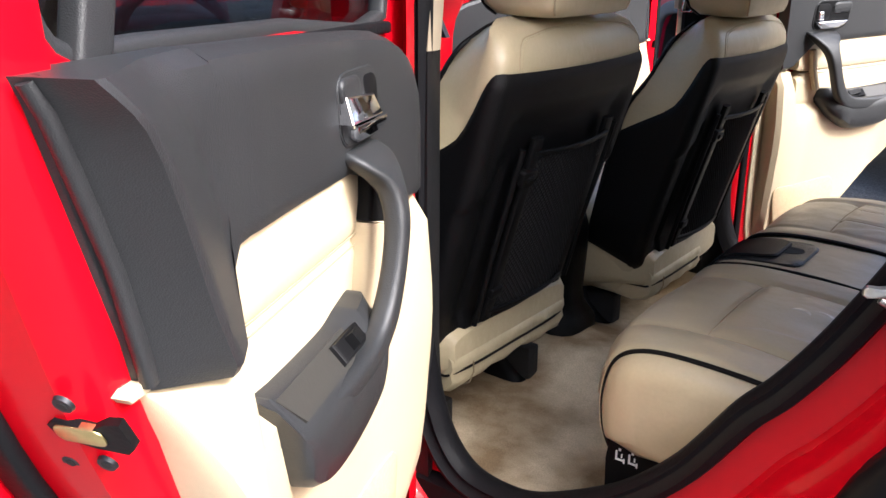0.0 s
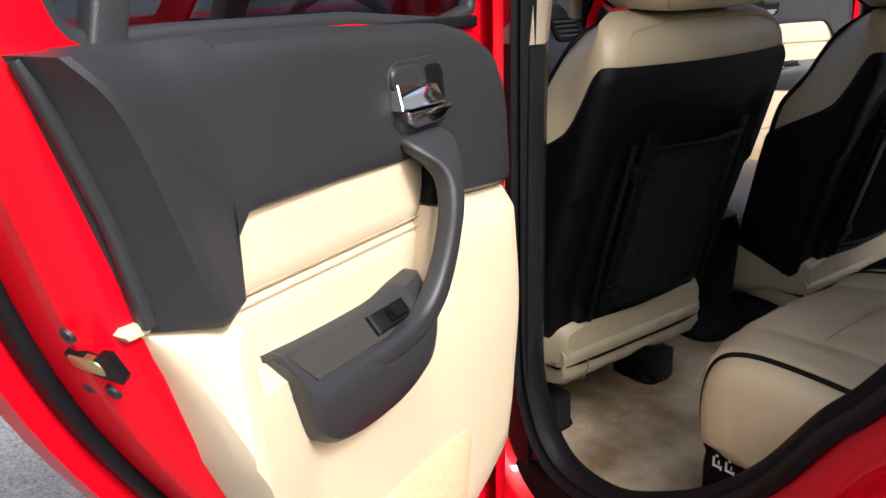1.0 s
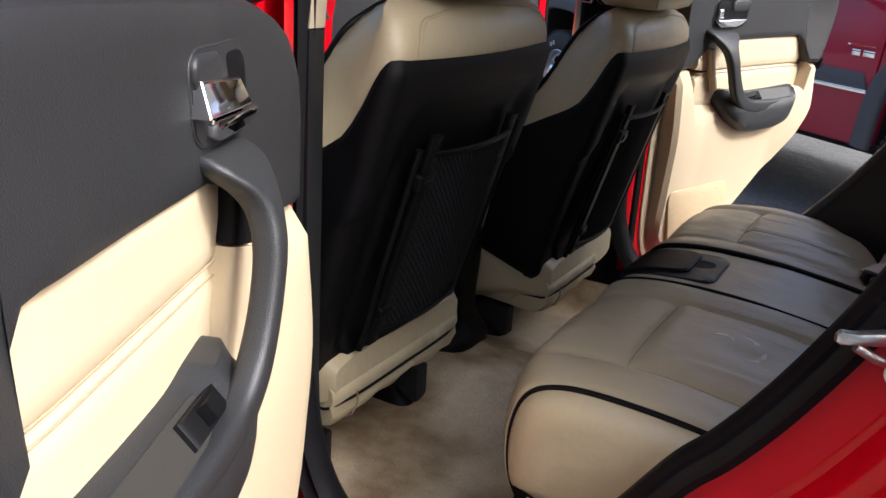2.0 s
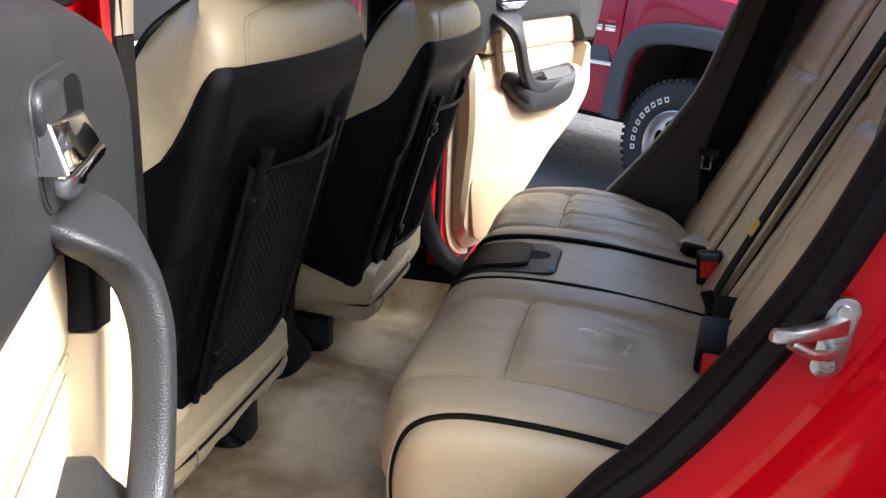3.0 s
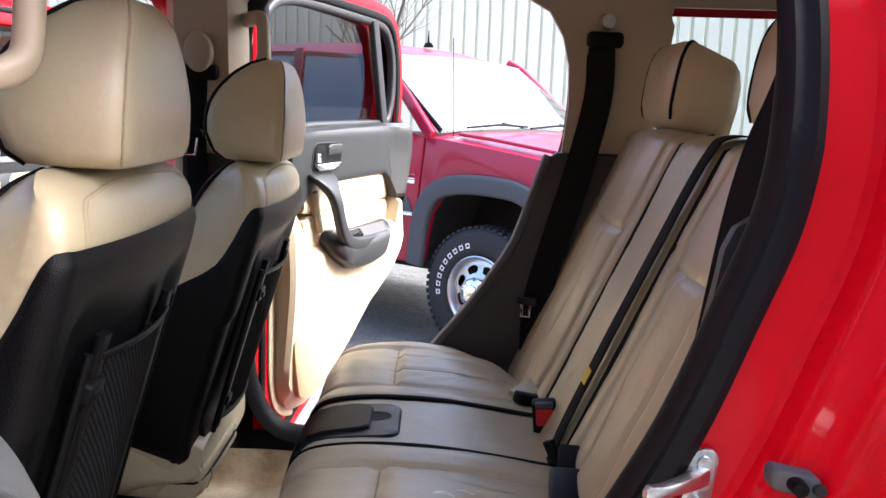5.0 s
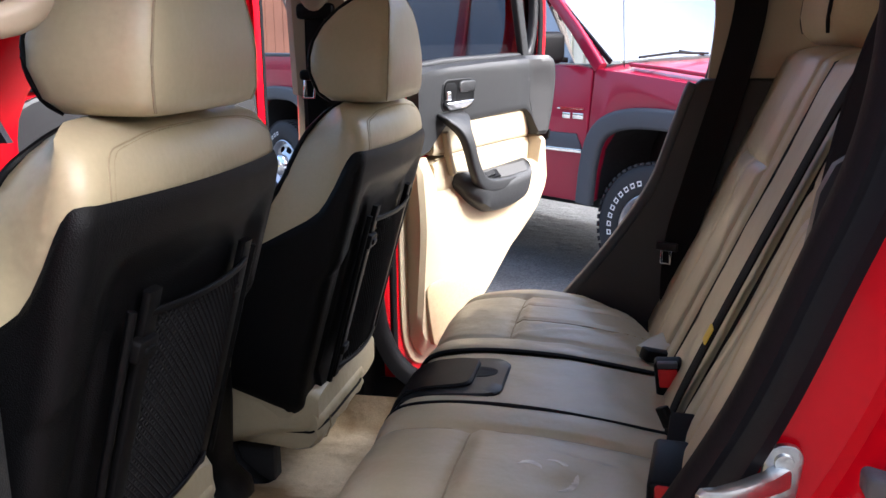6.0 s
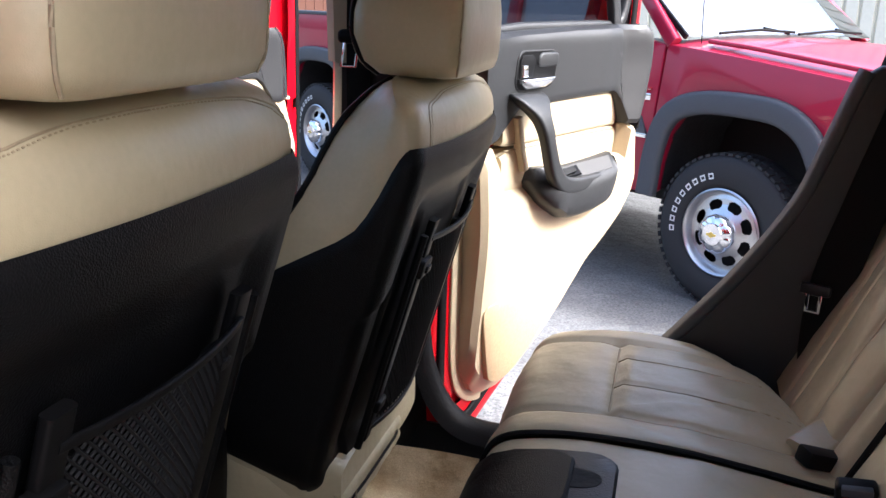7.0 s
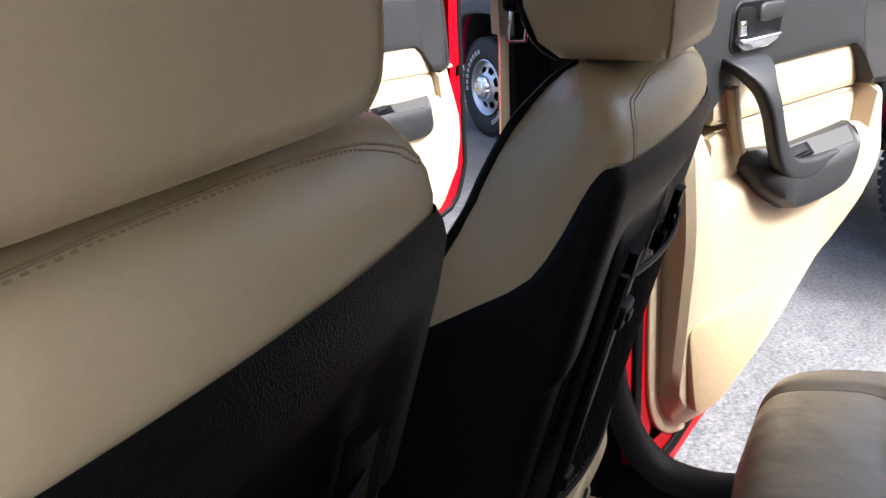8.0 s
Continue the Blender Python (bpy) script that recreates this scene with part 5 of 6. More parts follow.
    return door


car_door((.18, -.91), (.35, -.937), -1, "open red rear car door with charcoal and cream inner trim")
car_door((0.121, 0.682), (0.406, 0.914), 1, "open red rear car door seen across the bench", .125, False, .03)
car_door((-1.05, .765), (.35, 1.035), 1, "open red front passenger door with charcoal and cream trim", -.02, True)


# ---- seat belts, buckles ----
def belt(name, pts, width, label, ups, thick_=.0022, mat_=WEB):
    pts = spline(pts, 6)
    b = thing(name, pts[-1], label, "seat belt")
    part("webbing", sweep(pts, rrect(width, thick_, .3, 2), up=ups), mat_, b)
    for side in (-1, 1):
        part("woven_edge", sweep(pts, [(side * (width / 2 - .002) + x, y) for x, y in rrect(.004, thick_ + .0012, .4, 2)], up=ups), mat_, b)
    return b


belt("seat_belt", [rear_back(-.115 + .0 * h, h, d) for h, d in ((-.02, .03), (.05, .040), (.2, .043), (.4, .043), (.58, .040), (.63, .02), (.66, -.06))], .046, "black centre shoulder belt lying on the backrest", tuple(BN))
tag = solo("belt_tag", prism(rrect(.03, .028, .1), .046, .048, lambda a, b, d: rear_back(-.115 + a, .165 + b, d)), YELLOW, "small yellow tag sewn on the belt", "tag")


def buckle(x, y, z, rx, label, size=1.0, low=False):
    b = thing("belt_buckle", (x, y, z), label, "seat belt buckle")
    m = Matrix.Translation((x, y, z)) @ Euler([radians(a) for a in rx]).to_matrix().to_4x4() @ Matrix.Scale(size, 4)
    bm = bmesh.new()
    box(bm, (-.024, -.014, -.012), (.024, .014, .068), .006, 3)
    bm.transform(m)
    part("body", bm, BLACK, b)
    if low is not None:
        bm = bmesh.new()
        box(bm, (-.017, -.0125, .055) if low else (-.017, -.0165, .018), (.017, .0125, .071) if low else (.017, -.010, .056), .003)
        bm.transform(m)
        part("button", bm, REDBTN, b, "red release button")
        if not low:
            bm = bmesh.new()
            box(bm, (-.018, -.0150, .057), (.018, -.004, .0685), .002)
            bm.transform(m)
            part("slot_cap", bm, FLARE, b, "grey slot cap")
    bm = bmesh.new()
    box(bm, (-.013, -.01, -.07), (.013, .01, -.01), .004)
    bm.transform(m)
    part("stalk", bm, WEB, b)
    return b


buckle(.752, -.300, .884, (98, 0, -6), "black seat belt buckle with a red button", 1.4, True)
buckle(.756, .046, .840, (12, -6, -6), "black seat belt buckle with a red button beside the centre cushion", .95)
buckle(.745, -.165, .872, (12, -25, -50), "narrow black centre belt anchor with a steel tongue", .42, None)
# loose far lap strap with its anchor, tucked between cushion and backrest
lap = thing("lap_strap", (.76, .25, .84), "beige lap strap end with a black anchor buckle", "seat belt")
part("strap", sweep([(.80, .30, .86), (.775, .27, .862), (.745, .235, .858), (.72, .21, .848)], rrect(.06, .020, .45), up=(0, -.1, 1)), LEATHER, lap)
bm = bmesh.new()
box(bm, (-.036, -.016, -.012), (.036, .016, .012), .005)
bm.transform(Matrix.Translation((.742, .185, .853)) @ Euler((0, radians(15), radians(25))).to_matrix().to_4x4())
part("anchor", bm, BLACK, lap, "black anchor buckle")
# outer belts from the pillar anchors
for sgn in (-1, 1):
    up = (-.4, -sgn * .9, .1)
    pts = [(.92, sy(sgn, .705), 1.63), (.93, sy(sgn, .695), 1.5), (.90, sy(sgn, .675), 1.33), (.84, sy(sgn, .655), 1.14), (.795, sy(sgn, .645), .98), (.785, sy(sgn, .64), .80)]
    if sgn < 0:
        pts = [(.905, -.692, 1.63), (.895, -.665, 1.5), (.874, -.642, 1.41), (.858, -.640, 1.33), (.838, -.652, 1.21), (.822, -.660, 1.13), (.80, -.664, .98), (.79, -.664, .80)]
        up = (-.75, -.6, .2)
    if sgn > 0:
        pts = [(x - lerp(z, (.8, 1.2, 1.4, 1.6), (0, .022, .03, .012)), y - lerp(z, (1.0, 1.35), (0, .022)), z - .01) for x, y, z in pts]
    belt("seat_belt", pts, .052 if sgn < 0 else .070, "black rear seat belt hanging from its pillar anchor", up)
    belt("seat_belt", [(x + .012, y + sgn * .006, z) for x, y, z in pts], .047, "black doubled rear seat belt webbing", up)
    tn = thing("belt_tongue", (.78, sy(sgn, .61), .93), "steel seat belt tongue with a black grip", "seat belt tongue")
    f = Matrix.Translation((.79, -.640, .965) if sgn < 0 else (.760, .535, .985)) @ look((0, 0, 0), up).to_3x3().to_4x4()
    bm = bmesh.new()
    box(bm, (-.034, -.012, -.008), (.034, .014, .008), .005)
    f = f @ Matrix.Scale(1 if sgn < 0 else .72, 4)
    bm.transform(f)
    part("grip", bm, CUPBLACK, tn)
    bm = sweep([f @ Vector(p) for p in ((-.014, -.01, -.004), (-.013, -.05, -.004), (.013, -.05, -.004), (.014, -.01, -.004))], rrect(.007, .003, .2), up=tuple(f.to_3x3() @ Vector((0, 0, 1))), closed=True)
    part("tongue", bm, CHROME, tn, "bright steel tongue")
    an = thing("belt_anchor", (1.0, sy(sgn, .715), 1.66), "steel belt anchor with a black guide on the pillar", "belt anchor")
    bm = bmesh.new()
    g = sy(sgn, .70 if sgn < 0 else .672)
    box(bm, (.872, g - .016, 1.600), (.960, g + .016, 1.638), .012, 3)
    part("guide", bm, BLACK, an)
    bm = bmesh.new()
    bmesh.ops.create_cone(bm, cap_ends=True, segments=16, radius1=.02, radius2=.016, depth=.03, matrix=Matrix.Translation((.920, g, 1.662)) @ Matrix.Rotation(radians(90), 4, "X"))
    part("bolt", bm, STEEL, an)
    # front belts on the B-pillar
    up = (0, -sgn, 0)
    pts = [(-.045, sy(sgn, .645), 1.52), (-.05, sy(sgn, .655), 1.42), (-.052, sy(sgn, .66), 1.30), (-.05, sy(sgn, .665), 1.0), (-.06, sy(sgn, .66), .62)]
    belt("seat_belt", pts, .047, "black front seat belt on the pillar", up)
    an = thing("belt_anchor", (-.02, sy(sgn, .65), 1.62), "beige belt height adjuster cover on the pillar", "belt anchor")
    part("cover", prism([(-.038 + a, 1.55 + b) for a, b in circle(.034, 20, .048)], 0, .045, lambda a, b, d: (a, sy(sgn, .655 - d), b), .01, 3), PILLAR, an)
    bm = bmesh.new()
    box(bm, (-.085, sy(sgn, .640) - .014, 1.485), (.005, sy(sgn, .640) + .014, 1.52), .01)
    part("guide", bm, BLACK, an)
    tn = thing("belt_tongue", (-.03, sy(sgn, .645), 1.33), "steel front belt tongue with a black grip", "seat belt tongue")
    bm = bmesh.new()
    box(bm, (-.084, sy(sgn, .640) - .011, 1.347), (-.030, sy(sgn, .640) + .011, 1.372), .009, 3)
    part("grip", bm, BLACK, tn)
    bm = sweep([(-.070, sy(sgn, .635), 1.350), (-.074, sy(sgn, .63), 1.308), (-.048, sy(sgn, .63), 1.308), (-.044, sy(sgn, .635), 1.350)], rrect(.006, .003, .2), up=up, closed=True)
    part("tongue", bm, CHROME, tn, "bright steel tongue")
    # grab handle
    gx, gz = (-.004, 0) if sgn < 0 else (.028, -.09)
    pts = [(.03 + gx, sy(sgn, .69), 1.72 + gz), (.075 + gx, sy(sgn, .63), 1.72 + gz), (.088 + gx, sy(sgn, .61), 1.68 + gz), (.090 + gx, sy(sgn, .61), 1.52 + gz), (.078 + gx, sy(sgn, .625), 1.465 + gz), (.03 + gx, sy(sgn, .69), 1.45 + gz)]
    gh = solo("grab_handle", sweep(spline(pts, 5), rrect(.034, .030, .4, 3), up=(1, 0, 0)), PILLAR, "beige plastic grab handle on the door pillar", "grab handle")

# ---- red pickup parked beyond ----
T_DIR = Vector((-3.1, 2.42, 0)).normalized()      # towards its tail
T_OUT = Vector((-T_DIR.y, T_DIR.x, 0))            # away from its visible flank
if T_OUT.y > 0:
    T_IN = T_OUT
else:
    T_IN = -T_OUT
HUB = Vector((.795, 3.481, 0))


def tk(s, z, w):
    """Along the pickup to its tail from the front hub, up, and inwards from the flank."""
    return HUB + T_DIR * s + T_IN * w + Vector((0, 0, z))


truck = thing("pickup_truck", tuple(HUB + T_DIR * 1.9 + T_IN * .9), "dark red parked pickup truck with grey wheel flares", "pickup truck")


A1 = [(s * 1.075, .50 + (z - .50) * 1.075) for s, z in ((.40, .52), (.385, .66), (.35, .80), (.28, .90), (.15, .955), (-.05, .965), (-.22, .945), (-.34, .87), (-.41, .76), (-.44, .62))]
part("front_wing", prism([(.458, .50)] + A1 + [(-.50, .62), (-.80, .62), (-.88, .85), (-.86, 1.08), (-.55, 1.17), (.0, 1.235), (.30, 1.265), (.43, 1.275), (.47, .9)], -.06, 0.0, lambda a, b, d: tk(a, b, -d), .012, 2), MAROON, truck, "dark red front wing", 30)
part("front_door", prism([(.475, .50), (.475, .9), (.437, 1.272), (.60, 1.29), (1.62, 1.30), (1.60, .50)], -.06, 0, lambda a, b, d: tk(a, b, -d), .012, 2), MAROON, truck, "dark red cab door", 30)
part("rear_door", prism([(1.612, .50), (1.632, 1.30), (2.62, 1.31), (2.58, .62), (2.5, .50)], -.06, 0, lambda a, b, d: tk(a, b, -d), .012, 2), MAROON, truck, "dark red cab door", 30)
A2 = [(s + 3.93, z) for s, z in A1]
part("bed_side", prism([(2.68, .50), (3.49, .50)] + sorted(A2) + [(4.38, .56), (5.1, .60), (5.12, 1.33), (2.66, 1.33)], -.06, 0, lambda a, b, d: tk(a, b, -d), .012, 2), MAROON, truck, "dark red bed side", 30)
part("bed_rail", sweep([tk(2.66, 1.335, .03), tk(5.12, 1.335, .03)], rrect(.08, .03, .3)), FLARE, truck)
part("body_core", loft([[tk(s, z, w) for z, w in ((.55, .10), (1.24, .10), (1.24, 1.80), (.55, 1.80))] for s in (.5, 1.5, 2.62)]), DARK, truck)
part("bed_core", loft([[tk(s, z, w) for z, w in ((.6, .10), (1.28, .10), (1.28, 1.80), (.6, 1.80))] for s in (2.68, 3.4)] ), DARK, truck)
part("bed_core", loft([[tk(s, z, w) for z, w in ((1.0, .10), (1.28, .10), (1.28, 1.80), (1.0, 1.80))] for s in (3.4, 5.1)] ), DARK, truck)
part("bed_core", loft([[tk(s, z, w) for z, w in ((.35, .55), (1.0, .55), (1.0, 1.30), (.35, 1.30))] for s in (-.7, .5, 3.4, 5.0)]), DARK, truck, "dark chassis")
# bonnet and nose
rows = []
for s in np.linspace(.40, -.92, 12):
    zc = lerp(s, (-.92, -.6, 0, .4), (1.14, 1.235, 1.30, 1.325))
    edge_z = lerp(s, (-.92, -.6, 0, .4), (1.07, 1.165, 1.235, 1.27))
    rows.append([tk(s, edge_z + (zc - edge_z) * math.sin(math.pi * k / 12) ** .6 if 0 < k < 12 else edge_z, .0 + 1.9 * k / 12 + (.012 if k == 0 else 0)) for k in range(13)])
bm = loft(rows, False, False)
thick(bm, (0, 0, -.03))
part("bonnet", bm, MAROON, truck, "dark red bonnet", 30)
part("bonnet_crease", sweep([tk(.24, 1.295, .10), tk(0, 1.278, .08), tk(-.6, 1.21, .08), tk(-.9, 1.10, .08)], rrect(.05, .022, .4)), MAROON, truck)
bm = loft([[tk(-.90 - .03 * k, z, w) for z, w in ((.62, .04), (1.06, .04), (1.12, .4), (1.12, 1.5), (1.06, 1.86), (.62, 1.86))] for k in (0, 1)])
part("grille", bm, BLACK, truck, "black grille")
bm = bmesh.new()
loft([[tk(s, z, w) for z, w in ((.50, .0), (.66, .0), (.68, .95), (.66, 1.9), (.50, 1.9))] for s in (-1.06, -.94)], bm=bm)
part("bumper", bm, CHROME, truck, "chrome front bumper")
# cab: roof, pillars, glass
rows = []
for s, z in spline([(.90, 1.755), (1.02, 1.815), (1.3, 1.87), (1.8, 1.885), (2.3, 1.87), (2.6, 1.80)], 4):
    rows.append([tk(s, z - .10 * abs(2 * k / 12 - 1) ** 3.5, .11 + 1.68 * k / 12) for k in range(13)])
bm = loft(rows, False, False)
thick(bm, (0, 0, -.03))
part("roof", bm, MAROON, truck, "dark red cab roof")
for w0, w1 in ((.02, .13), (1.88, 1.77)):
    part("windscreen_pillar", sweep([tk(.40, 1.275, w0), tk(.64, 1.50, (w0 + w1) / 2), tk(.93, 1.745, w1), tk(1.05, 1.80, w1)], rrect(.075, .05, .3), up=tuple(T_IN)), MAROON, truck)
    part("door_pillar", sweep([tk(1.62, 1.29, w0), tk(1.64, 1.80, w1)], rrect(.09, .05, .3), up=tuple(T_IN)), MAROON, truck)
    part("rear_pillar", sweep([tk(2.60, 1.29, w0), tk(2.52, 1.80, w1)], rrect(.12, .05, .3), up=tuple(T_IN)), MAROON, truck)
rows = []
for f in np.linspace(0, 1, 8):
    s, z = .35 + .58 * f, 1.315 + .45 * f
    rows.append([tk(s - .10 * math.sin(math.pi * k / 12), z + .02 * math.sin(math.pi * k / 12), .06 + .04 * f + (1.78 - .08 * f) * k / 12) for k in range(13)])
bm = loft(rows, False, False)
thick(bm, (0, 0, -.005))
part("windscreen", bm, SCREEN, truck, "clear windscreen reflecting the sky")
part("screen_surround", sweep([tk(.36, 1.31, .055), tk(.64, 1.535, .085), tk(.94, 1.775, .115)], rrect(.03, .02, .3), up=tuple(T_IN)), RUBBER, truck)
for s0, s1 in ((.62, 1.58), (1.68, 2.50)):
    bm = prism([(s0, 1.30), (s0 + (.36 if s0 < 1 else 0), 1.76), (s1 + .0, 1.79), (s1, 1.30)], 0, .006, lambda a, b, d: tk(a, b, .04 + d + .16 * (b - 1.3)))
    part("side_glass", bm, REFLECTPANE, truck, "side window, grey painted in for reflected sky")
bm = bmesh.new()
loft([[tk(s, z, w) for z, w in ((1.0, .2), (1.24, .2), (1.27, .9), (1.24, 1.7), (1.0, 1.7))] for s in (.5, .75)], bm=bm)
part("dashboard", bm, FLARE, truck, "grey dashboard behind the windscreen")
bm = bmesh.new()
box(bm, (-.13, -.05, -.09), (.13, .05, .09), .04, 4)
bm.transform(Matrix.Translation(tk(.66, 1.39, -.16)) @ Matrix.Rotation(math.atan2(T_DIR.y, T_DIR.x) + math.pi / 2, 4, "Z"))
mi = part("mirror", bm, BLACK, truck, "black door mirror")
part("mirror_arm", sweep([tk(.66, 1.32, -.01), tk(.66, 1.33, -.10)], rrect(.08, .03, .3)), BLACK, mi)
for k, (s, w) in enumerate(((.16, .55), (.16, 1.25))):
    wp = part("wiper", sweep([tk(.22, 1.335, w - .42), tk(.21, 1.355, w - .1), tk(.23, 1.345, w + .25)], rrect(.014, .014, .3)), BLACK, truck, "black wiper")
    part("wiper_arm", sweep([tk(.26, 1.34, w + .25), tk(.22, 1.365, w - .05)], rrect(.012, .01, .3)), BLACK, wp)
part("aerial", sweep([tk(.30, 1.28, .10), tk(.33, 1.85, .10)], circle(.003, 6), up=(1, 0, 0)), BLACK, truck, "thin whip aerial")
part("roof_aerial", loft([[tk(1.2 + a * f, 1.87 + z, .95 + b * f * .4) for a, b in circle(.05, 8)] for z, f in ((0, 1), (.03, .6), (.035, .2), (.12, .06))]), BLACK, truck, "small black roof aerial")
# flares and side details
for s0 in (0, 3.93):
    pts = [(.47, .50), (.462, .58), (.445, .72), (.40, .875), (.31, .965), (.16, 1.008), (-.05, 1.015), (-.25, .998), (-.385, .925), (-.46, .82), (-.50, .72)]
    bm = sweep([tk(s0 + s, z, -.012) for s, z in spline(pts, 4)], rrect(.115, .06, .35), up=tuple(T_IN))
    part("wheel_flare", bm, FLARE, truck, "grey plastic wheel flare")
    part("wheel_well", loft([[tk(s0 + s, z, w) for s, z in A1] for w in (.05, .5)], False, False), DARK, truck)
for z, h, m, s0, s1 in ((1.035, .016, REDBTN, .50, .68), (1.037, .010, CHROME, .50, .70), (.985, .034, CHROME, .50, .58), (.985, .034, CHROME, .60, .66)):
    part("badge_bar", prism([(s0, z), (s1, z), (s1, z + h), (s0, z + h)], .0, .008, lambda a, b, d: tk(a, b, -d), .002), m, truck)
part("side_moulding", prism([(.50, .80), (1.58, .80), (1.58, .90), (.55, .90)], 0, .014, lambda a, b, d: tk(a, b, -d), .005), FLARE, truck, "grey side moulding")
part("chrome_strip", prism([(.50, .79), (1.58, .79), (1.58, .812), (.50, .812)], .0, .018, lambda a, b, d: tk(a, b, -d), .003), CHROME, truck, "chrome strip")


def wheel(s0):
    c = tk(s0, .387, 0)
    ax, up = -T_IN, Vector((0, 0, 1))

    def wp(r, a, d):
        return c + T_DIR * (r * math.cos(a)) + up * (r * math.sin(a)) + ax * d

    n = 64
    prof = [(.205, -.22), (.30, -.235), (.355, -.225), (.380, -.20), (.387, -.12), (.387, -.06), (.380, -.02), (.362, -.002), (.345, .004), (.30, .010), (.25, .006), (.222, -.006), (.212, -.02)]
    rings = [[wp(r, 2 * math.pi * i / n, d) for r, d in prof] for i in range(n)]
    rings.append(rings[0])
    bm = loft(rings, False, False)
    bmesh.ops.remove_doubles(bm, verts=bm.verts, dist=1e-5)
    w = part("wheel", bm, TYRE, truck, "black tyre with white raised bars on a bright alloy rim", 50)
    # tread blocks round the shoulder
    bm = bmesh.new()
    for i in range(56):
        a = 2 * math.pi * i / 56
        for d0, d1, o in ((-.012, -.06, 0), (-.075, -.13, .05)):
            vs = [wp(r, a + o + da, d) for r in (.380, .3925) for da, d in ((-.035, d0), (.035, d0), (.035, d1), (-.035, d1))]
            v = [bm.verts.new(p) for p in vs]
            for q in ((0, 1, 2, 3), (7, 6, 5, 4), (0, 4, 5, 1), (1, 5, 6, 2), (2, 6, 7, 3), (3, 7, 4, 0)):
                bm.faces.new([v[k] for k in q])
    part("tread", bm, TYRE, w, kind="stuff")
    # raised white bars where the maker's lettering stands
    bm = bmesh.new()
    for a0, a1, k in ((-6, 84, 9), (172, 254, 11)):
        for i in range(k):
            a = radians(a0 + (a1 - a0) * i / k)
            da = radians((a1 - a0) / k * .30)
            for r0, r1 in ((.268, .276), (.290, .298)):
                v = [bm.verts.new(wp(r, a + x, .0125)) for r, x in ((r0, -da), (r0, da), (r1, da), (r1, -da))]
                bm.faces.new(v)
            for x in (-da, da * .6):
                v = [bm.verts.new(wp(r, a + y, .0125)) for r, y in ((.268, x), (.268, x + da * .4), (.298, x + da * .4), (.298, x))]
                bm.faces.new(v)
    part("raised_bars", bm, WHITE, w, "white raised bars", kind="stuff")
    # rim: barrel, dished face with eight windows
    prof = [(.222, .004), (.214, .010), (.206, .004), (.198, -.012), (.188, -.03), (.182, -.05)]
    rings = [[wp(r, 2 * math.pi * i / n, d) for r, d in prof] for i in range(n)]
    rings.append(rings[0])
    bm = loft(rings, False, False)
    seg = 192
    def face_d(r):
        return lerp(r, (.06, .09, .14, .17, .188), (.012, .006, -.020, -.024, -.030))
    rr = [.062, .09, .105] + [.112 + .004 * k for k in range(16)] + [.179, .188]
    grid = [[bm.verts.new(wp(r, 2 * math.pi * i / seg, face_d(r))) for r in rr] for i in range(seg)]
    for i in range(seg):
        ph = (i + .5) % 24
        for k in range(len(rr) - 1):
            mid = (rr[k] + rr[k + 1]) / 2
            hole = abs((mid - .143) / .025) ** 2.5 + abs((ph - 12) / 8.4) ** 2.5 < 1
            if not hole:
                bm.faces.new((grid[i][k], grid[(i + 1) % seg][k], grid[(i + 1) % seg][k + 1], grid[i][k + 1]))
    rim = part("rim", bm, ALLOY, w, "bright alloy rim with eight windows", 50)
    bm = loft([[wp(r, 2 * math.pi * i / 32, d) for i in range(32)] for r, d in ((.19, -.12), (.18, -.10), (.05, -.09))])
    part("brake", bm, DARK, rim)
    rings = []
    for r, d, lobed in ((.094, .0, 0), (.098, .014, 1), (.094, .045, 1), (.076, .058, 1), (.056, .062, 0), (.053, .068, 0), (.02, .071, 0)):
        rings.append([wp(r * (1 - .10 * lobed * max(0, math.cos(8 * 2 * math.pi * i / 64)) ** 2), 2 * math.pi * i / 64, d) for i in range(64)])
    part("hub_cap", loft(rings), CHROME, rim, "chrome hub cap", 50)
    bm = prism([(a * 1.3, b * 1.3) for a, b in ((-.022, -.004), (-.018, .005), (-.007, .005), (-.005, .010), (.006, .010), (.007, .005), (.022, .004), (.018, -.005), (.006, -.005), (.005, -.010), (-.006, -.010), (-.007, -.005))],
               .070, .0725, lambda a, b, d: c + T_DIR * -a + up * b + ax * d)
    part("emblem", bm, GOLD, rim, "small gold emblem")


wheel(0)
wheel(3.93)


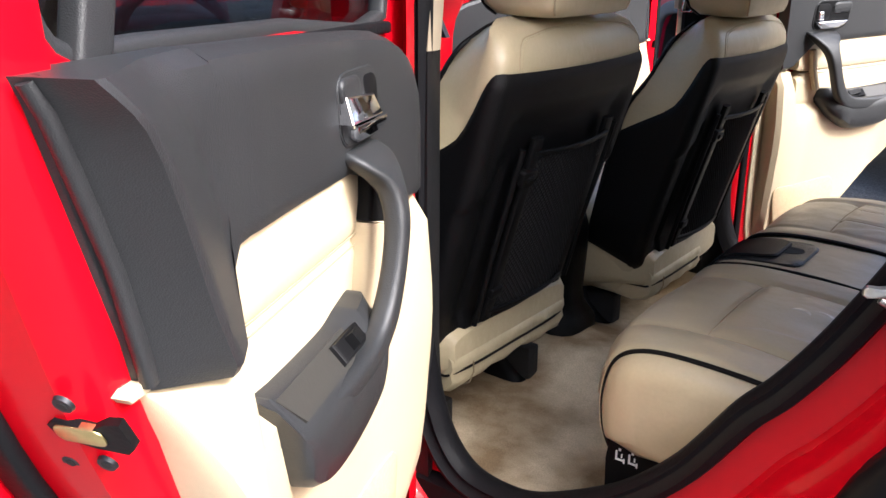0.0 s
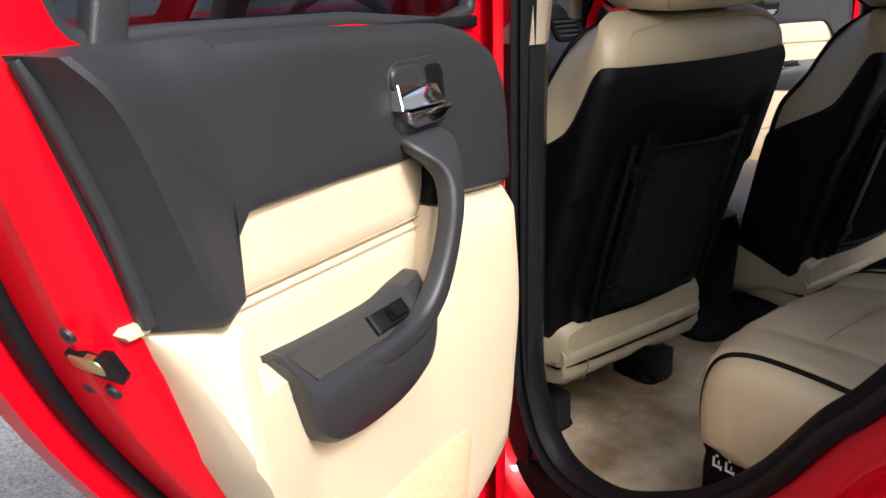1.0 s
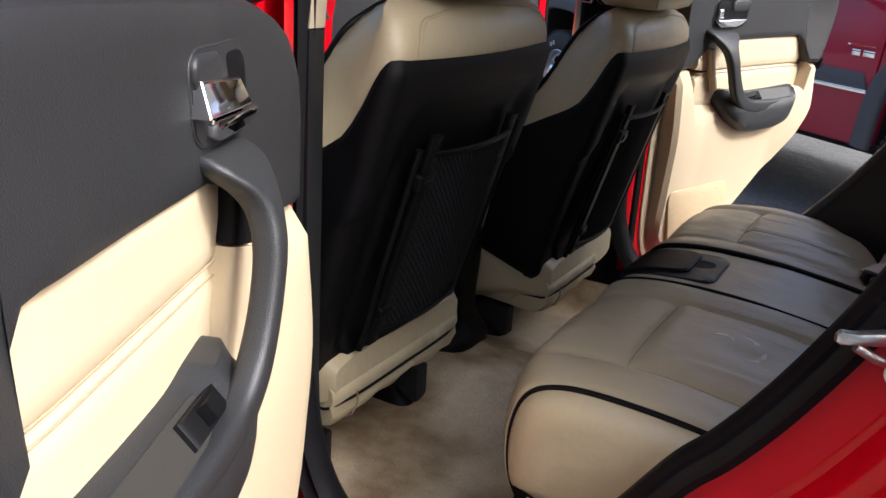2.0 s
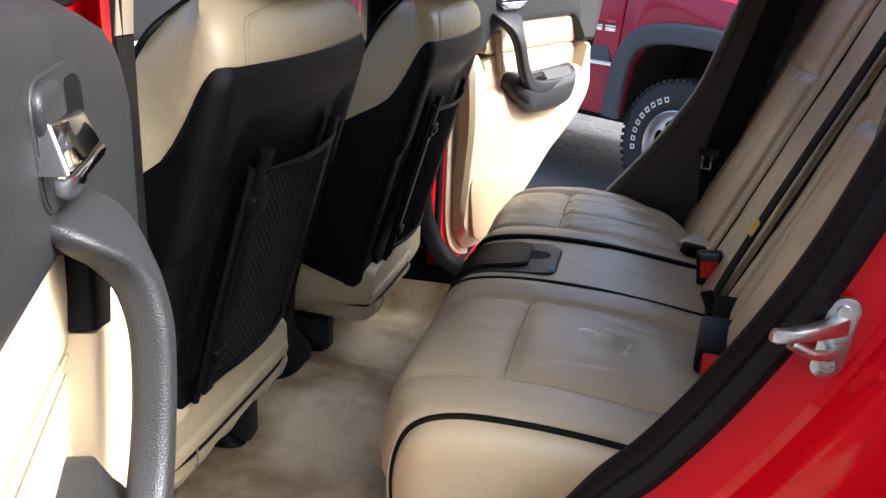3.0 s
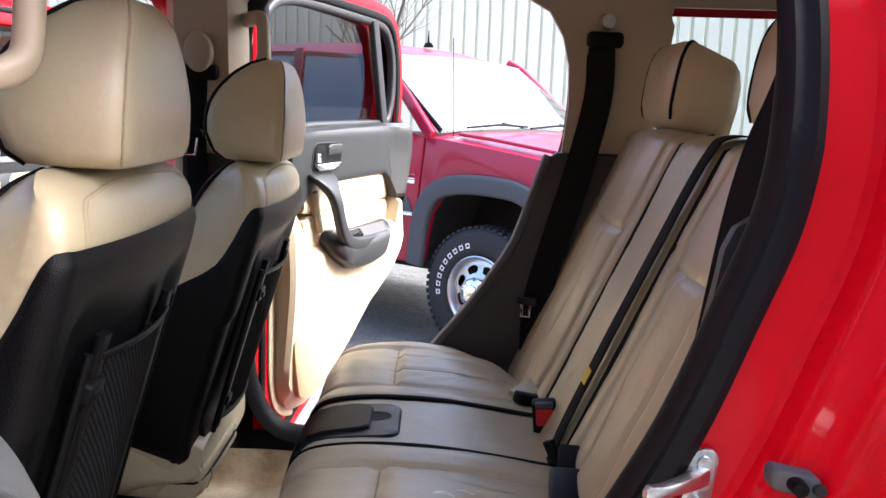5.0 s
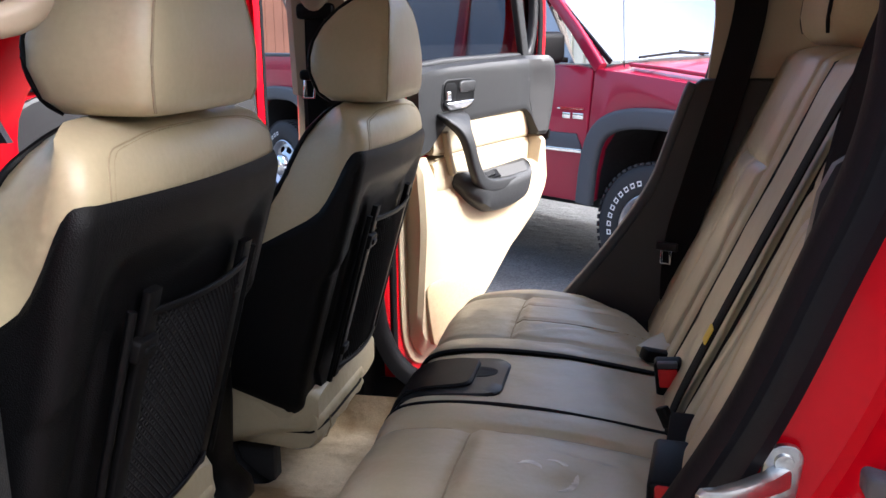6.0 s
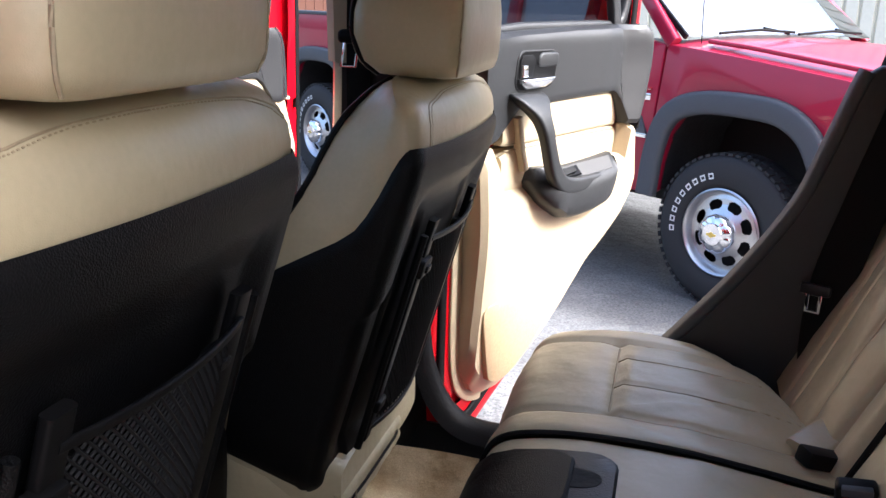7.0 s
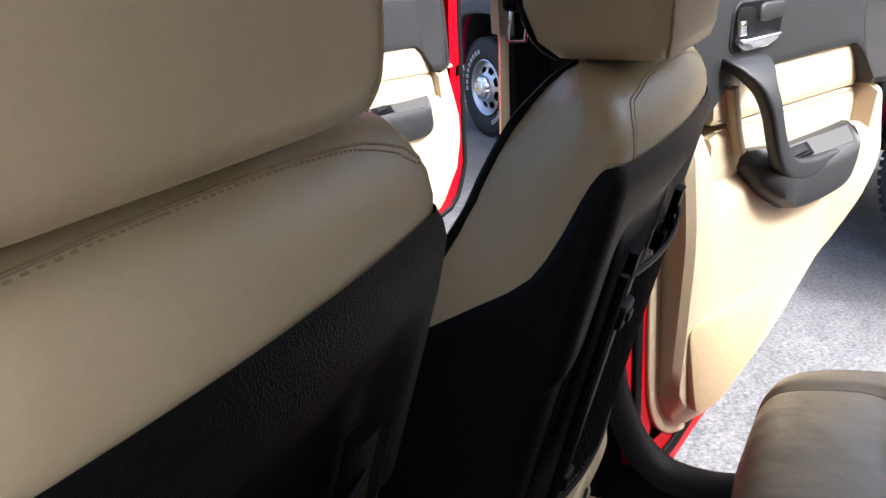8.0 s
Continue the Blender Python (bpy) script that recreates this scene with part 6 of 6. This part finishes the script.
# ---- background ----
def siding():
    bm = bmesh.new()
    a, b = Vector((-9, 17.5, 0)), Vector((9, 12.27, 0))
    d = (b - a).normalized()
    n = Vector((d.y, -d.x, 0))
    L = (b - a).length
    k = int(L / .23)
    pts = []
    for i in range(k):
        s = i * .23
        pts += [(s, 0), (s + .17, 0), (s + .185, -.05), (s + .215, -.05)]
    rows = [[a + d * s + n * o + Vector((0, 0, z)) for s, o in pts] for z in (0, 4.6)]
    loft(rows, False, False, bm)
    solo("warehouse_wall", bm, SIDING, "cream ribbed metal wall of a building", "building", "structure")


siding()


def fence():
    bm = bmesh.new()
    for i in range(74):
        x = -16 + .16 * i
        box(bm, (x, 13.5, 0), (x + .15, 13.53, 2.3 + .02 * (i % 3)))
    solo("wooden_fence", bm, FENCE, "weathered reddish wooden fence", "fence", "structure")


fence()


def tree(x, y, h, seed):
    rnd = random.Random(seed)
    bm = bmesh.new()

    def limb(p, d, length, r, depth):
        pts = [p]
        for k in range(5):
            d = (d + Vector((rnd.uniform(-.16, .16), rnd.uniform(-.16, .16), rnd.uniform(-.05, .14)))).normalized()
            pts.append(pts[-1] + d * length / 5)
        n = 7 if depth < 2 else 4
        rings = []
        for i, q in enumerate(pts):
            rr = r * (1 - .55 * i / 5)
            t = (pts[min(5, i + 1)] - pts[max(0, i - 1)]).normalized()
            s = t.cross(Vector((.3, .2, 1))).normalized()
            w = s.cross(t)
            rings.append([q + s * rr * math.cos(2 * math.pi * k / n) + w * rr * math.sin(2 * math.pi * k / n) for k in range(n)])
        loft(rings, True, False, bm)
        if depth < 5:
            for k in range(5 if depth < 1 else 3):
                i = rnd.randint(3, 5) if depth < 1 else rnd.randint(1, 5)
                e = (d + Vector((rnd.uniform(-.9, .9), rnd.uniform(-.9, .9), rnd.uniform(-.1, .7)))).normalized()
                limb(pts[i], e, length * rnd.uniform(.62, .85), r * (1 - .55 * i / 5) * rnd.uniform(.5, .7), depth + 1)

    tr = thing("bare_tree", (x, y, 0), "bare leafless tree with grey branches", "tree", "bare trees")
    limb(Vector((x, y, 0)), Vector((0, 0, 1)), h * .27, h * .017, 0)
    part("crown", bm, BARK, tr)


tree(-.15, 11.6, 8, 3)
tree(-3.75, 10.2, 8, 5)
tree(-2.3, 12.6, 8, 12)
tree(-7.5, 12.0, 8, 9)

# unseen wall, added to block low light from behind the camera
bm = bmesh.new()
box(bm, (-14, -8.3, 0), (16, -8.0, 4.2))
solo("light_block_wall", bm, BLOCKER, "unseen grey wall added to block low light", "wall", "structure")
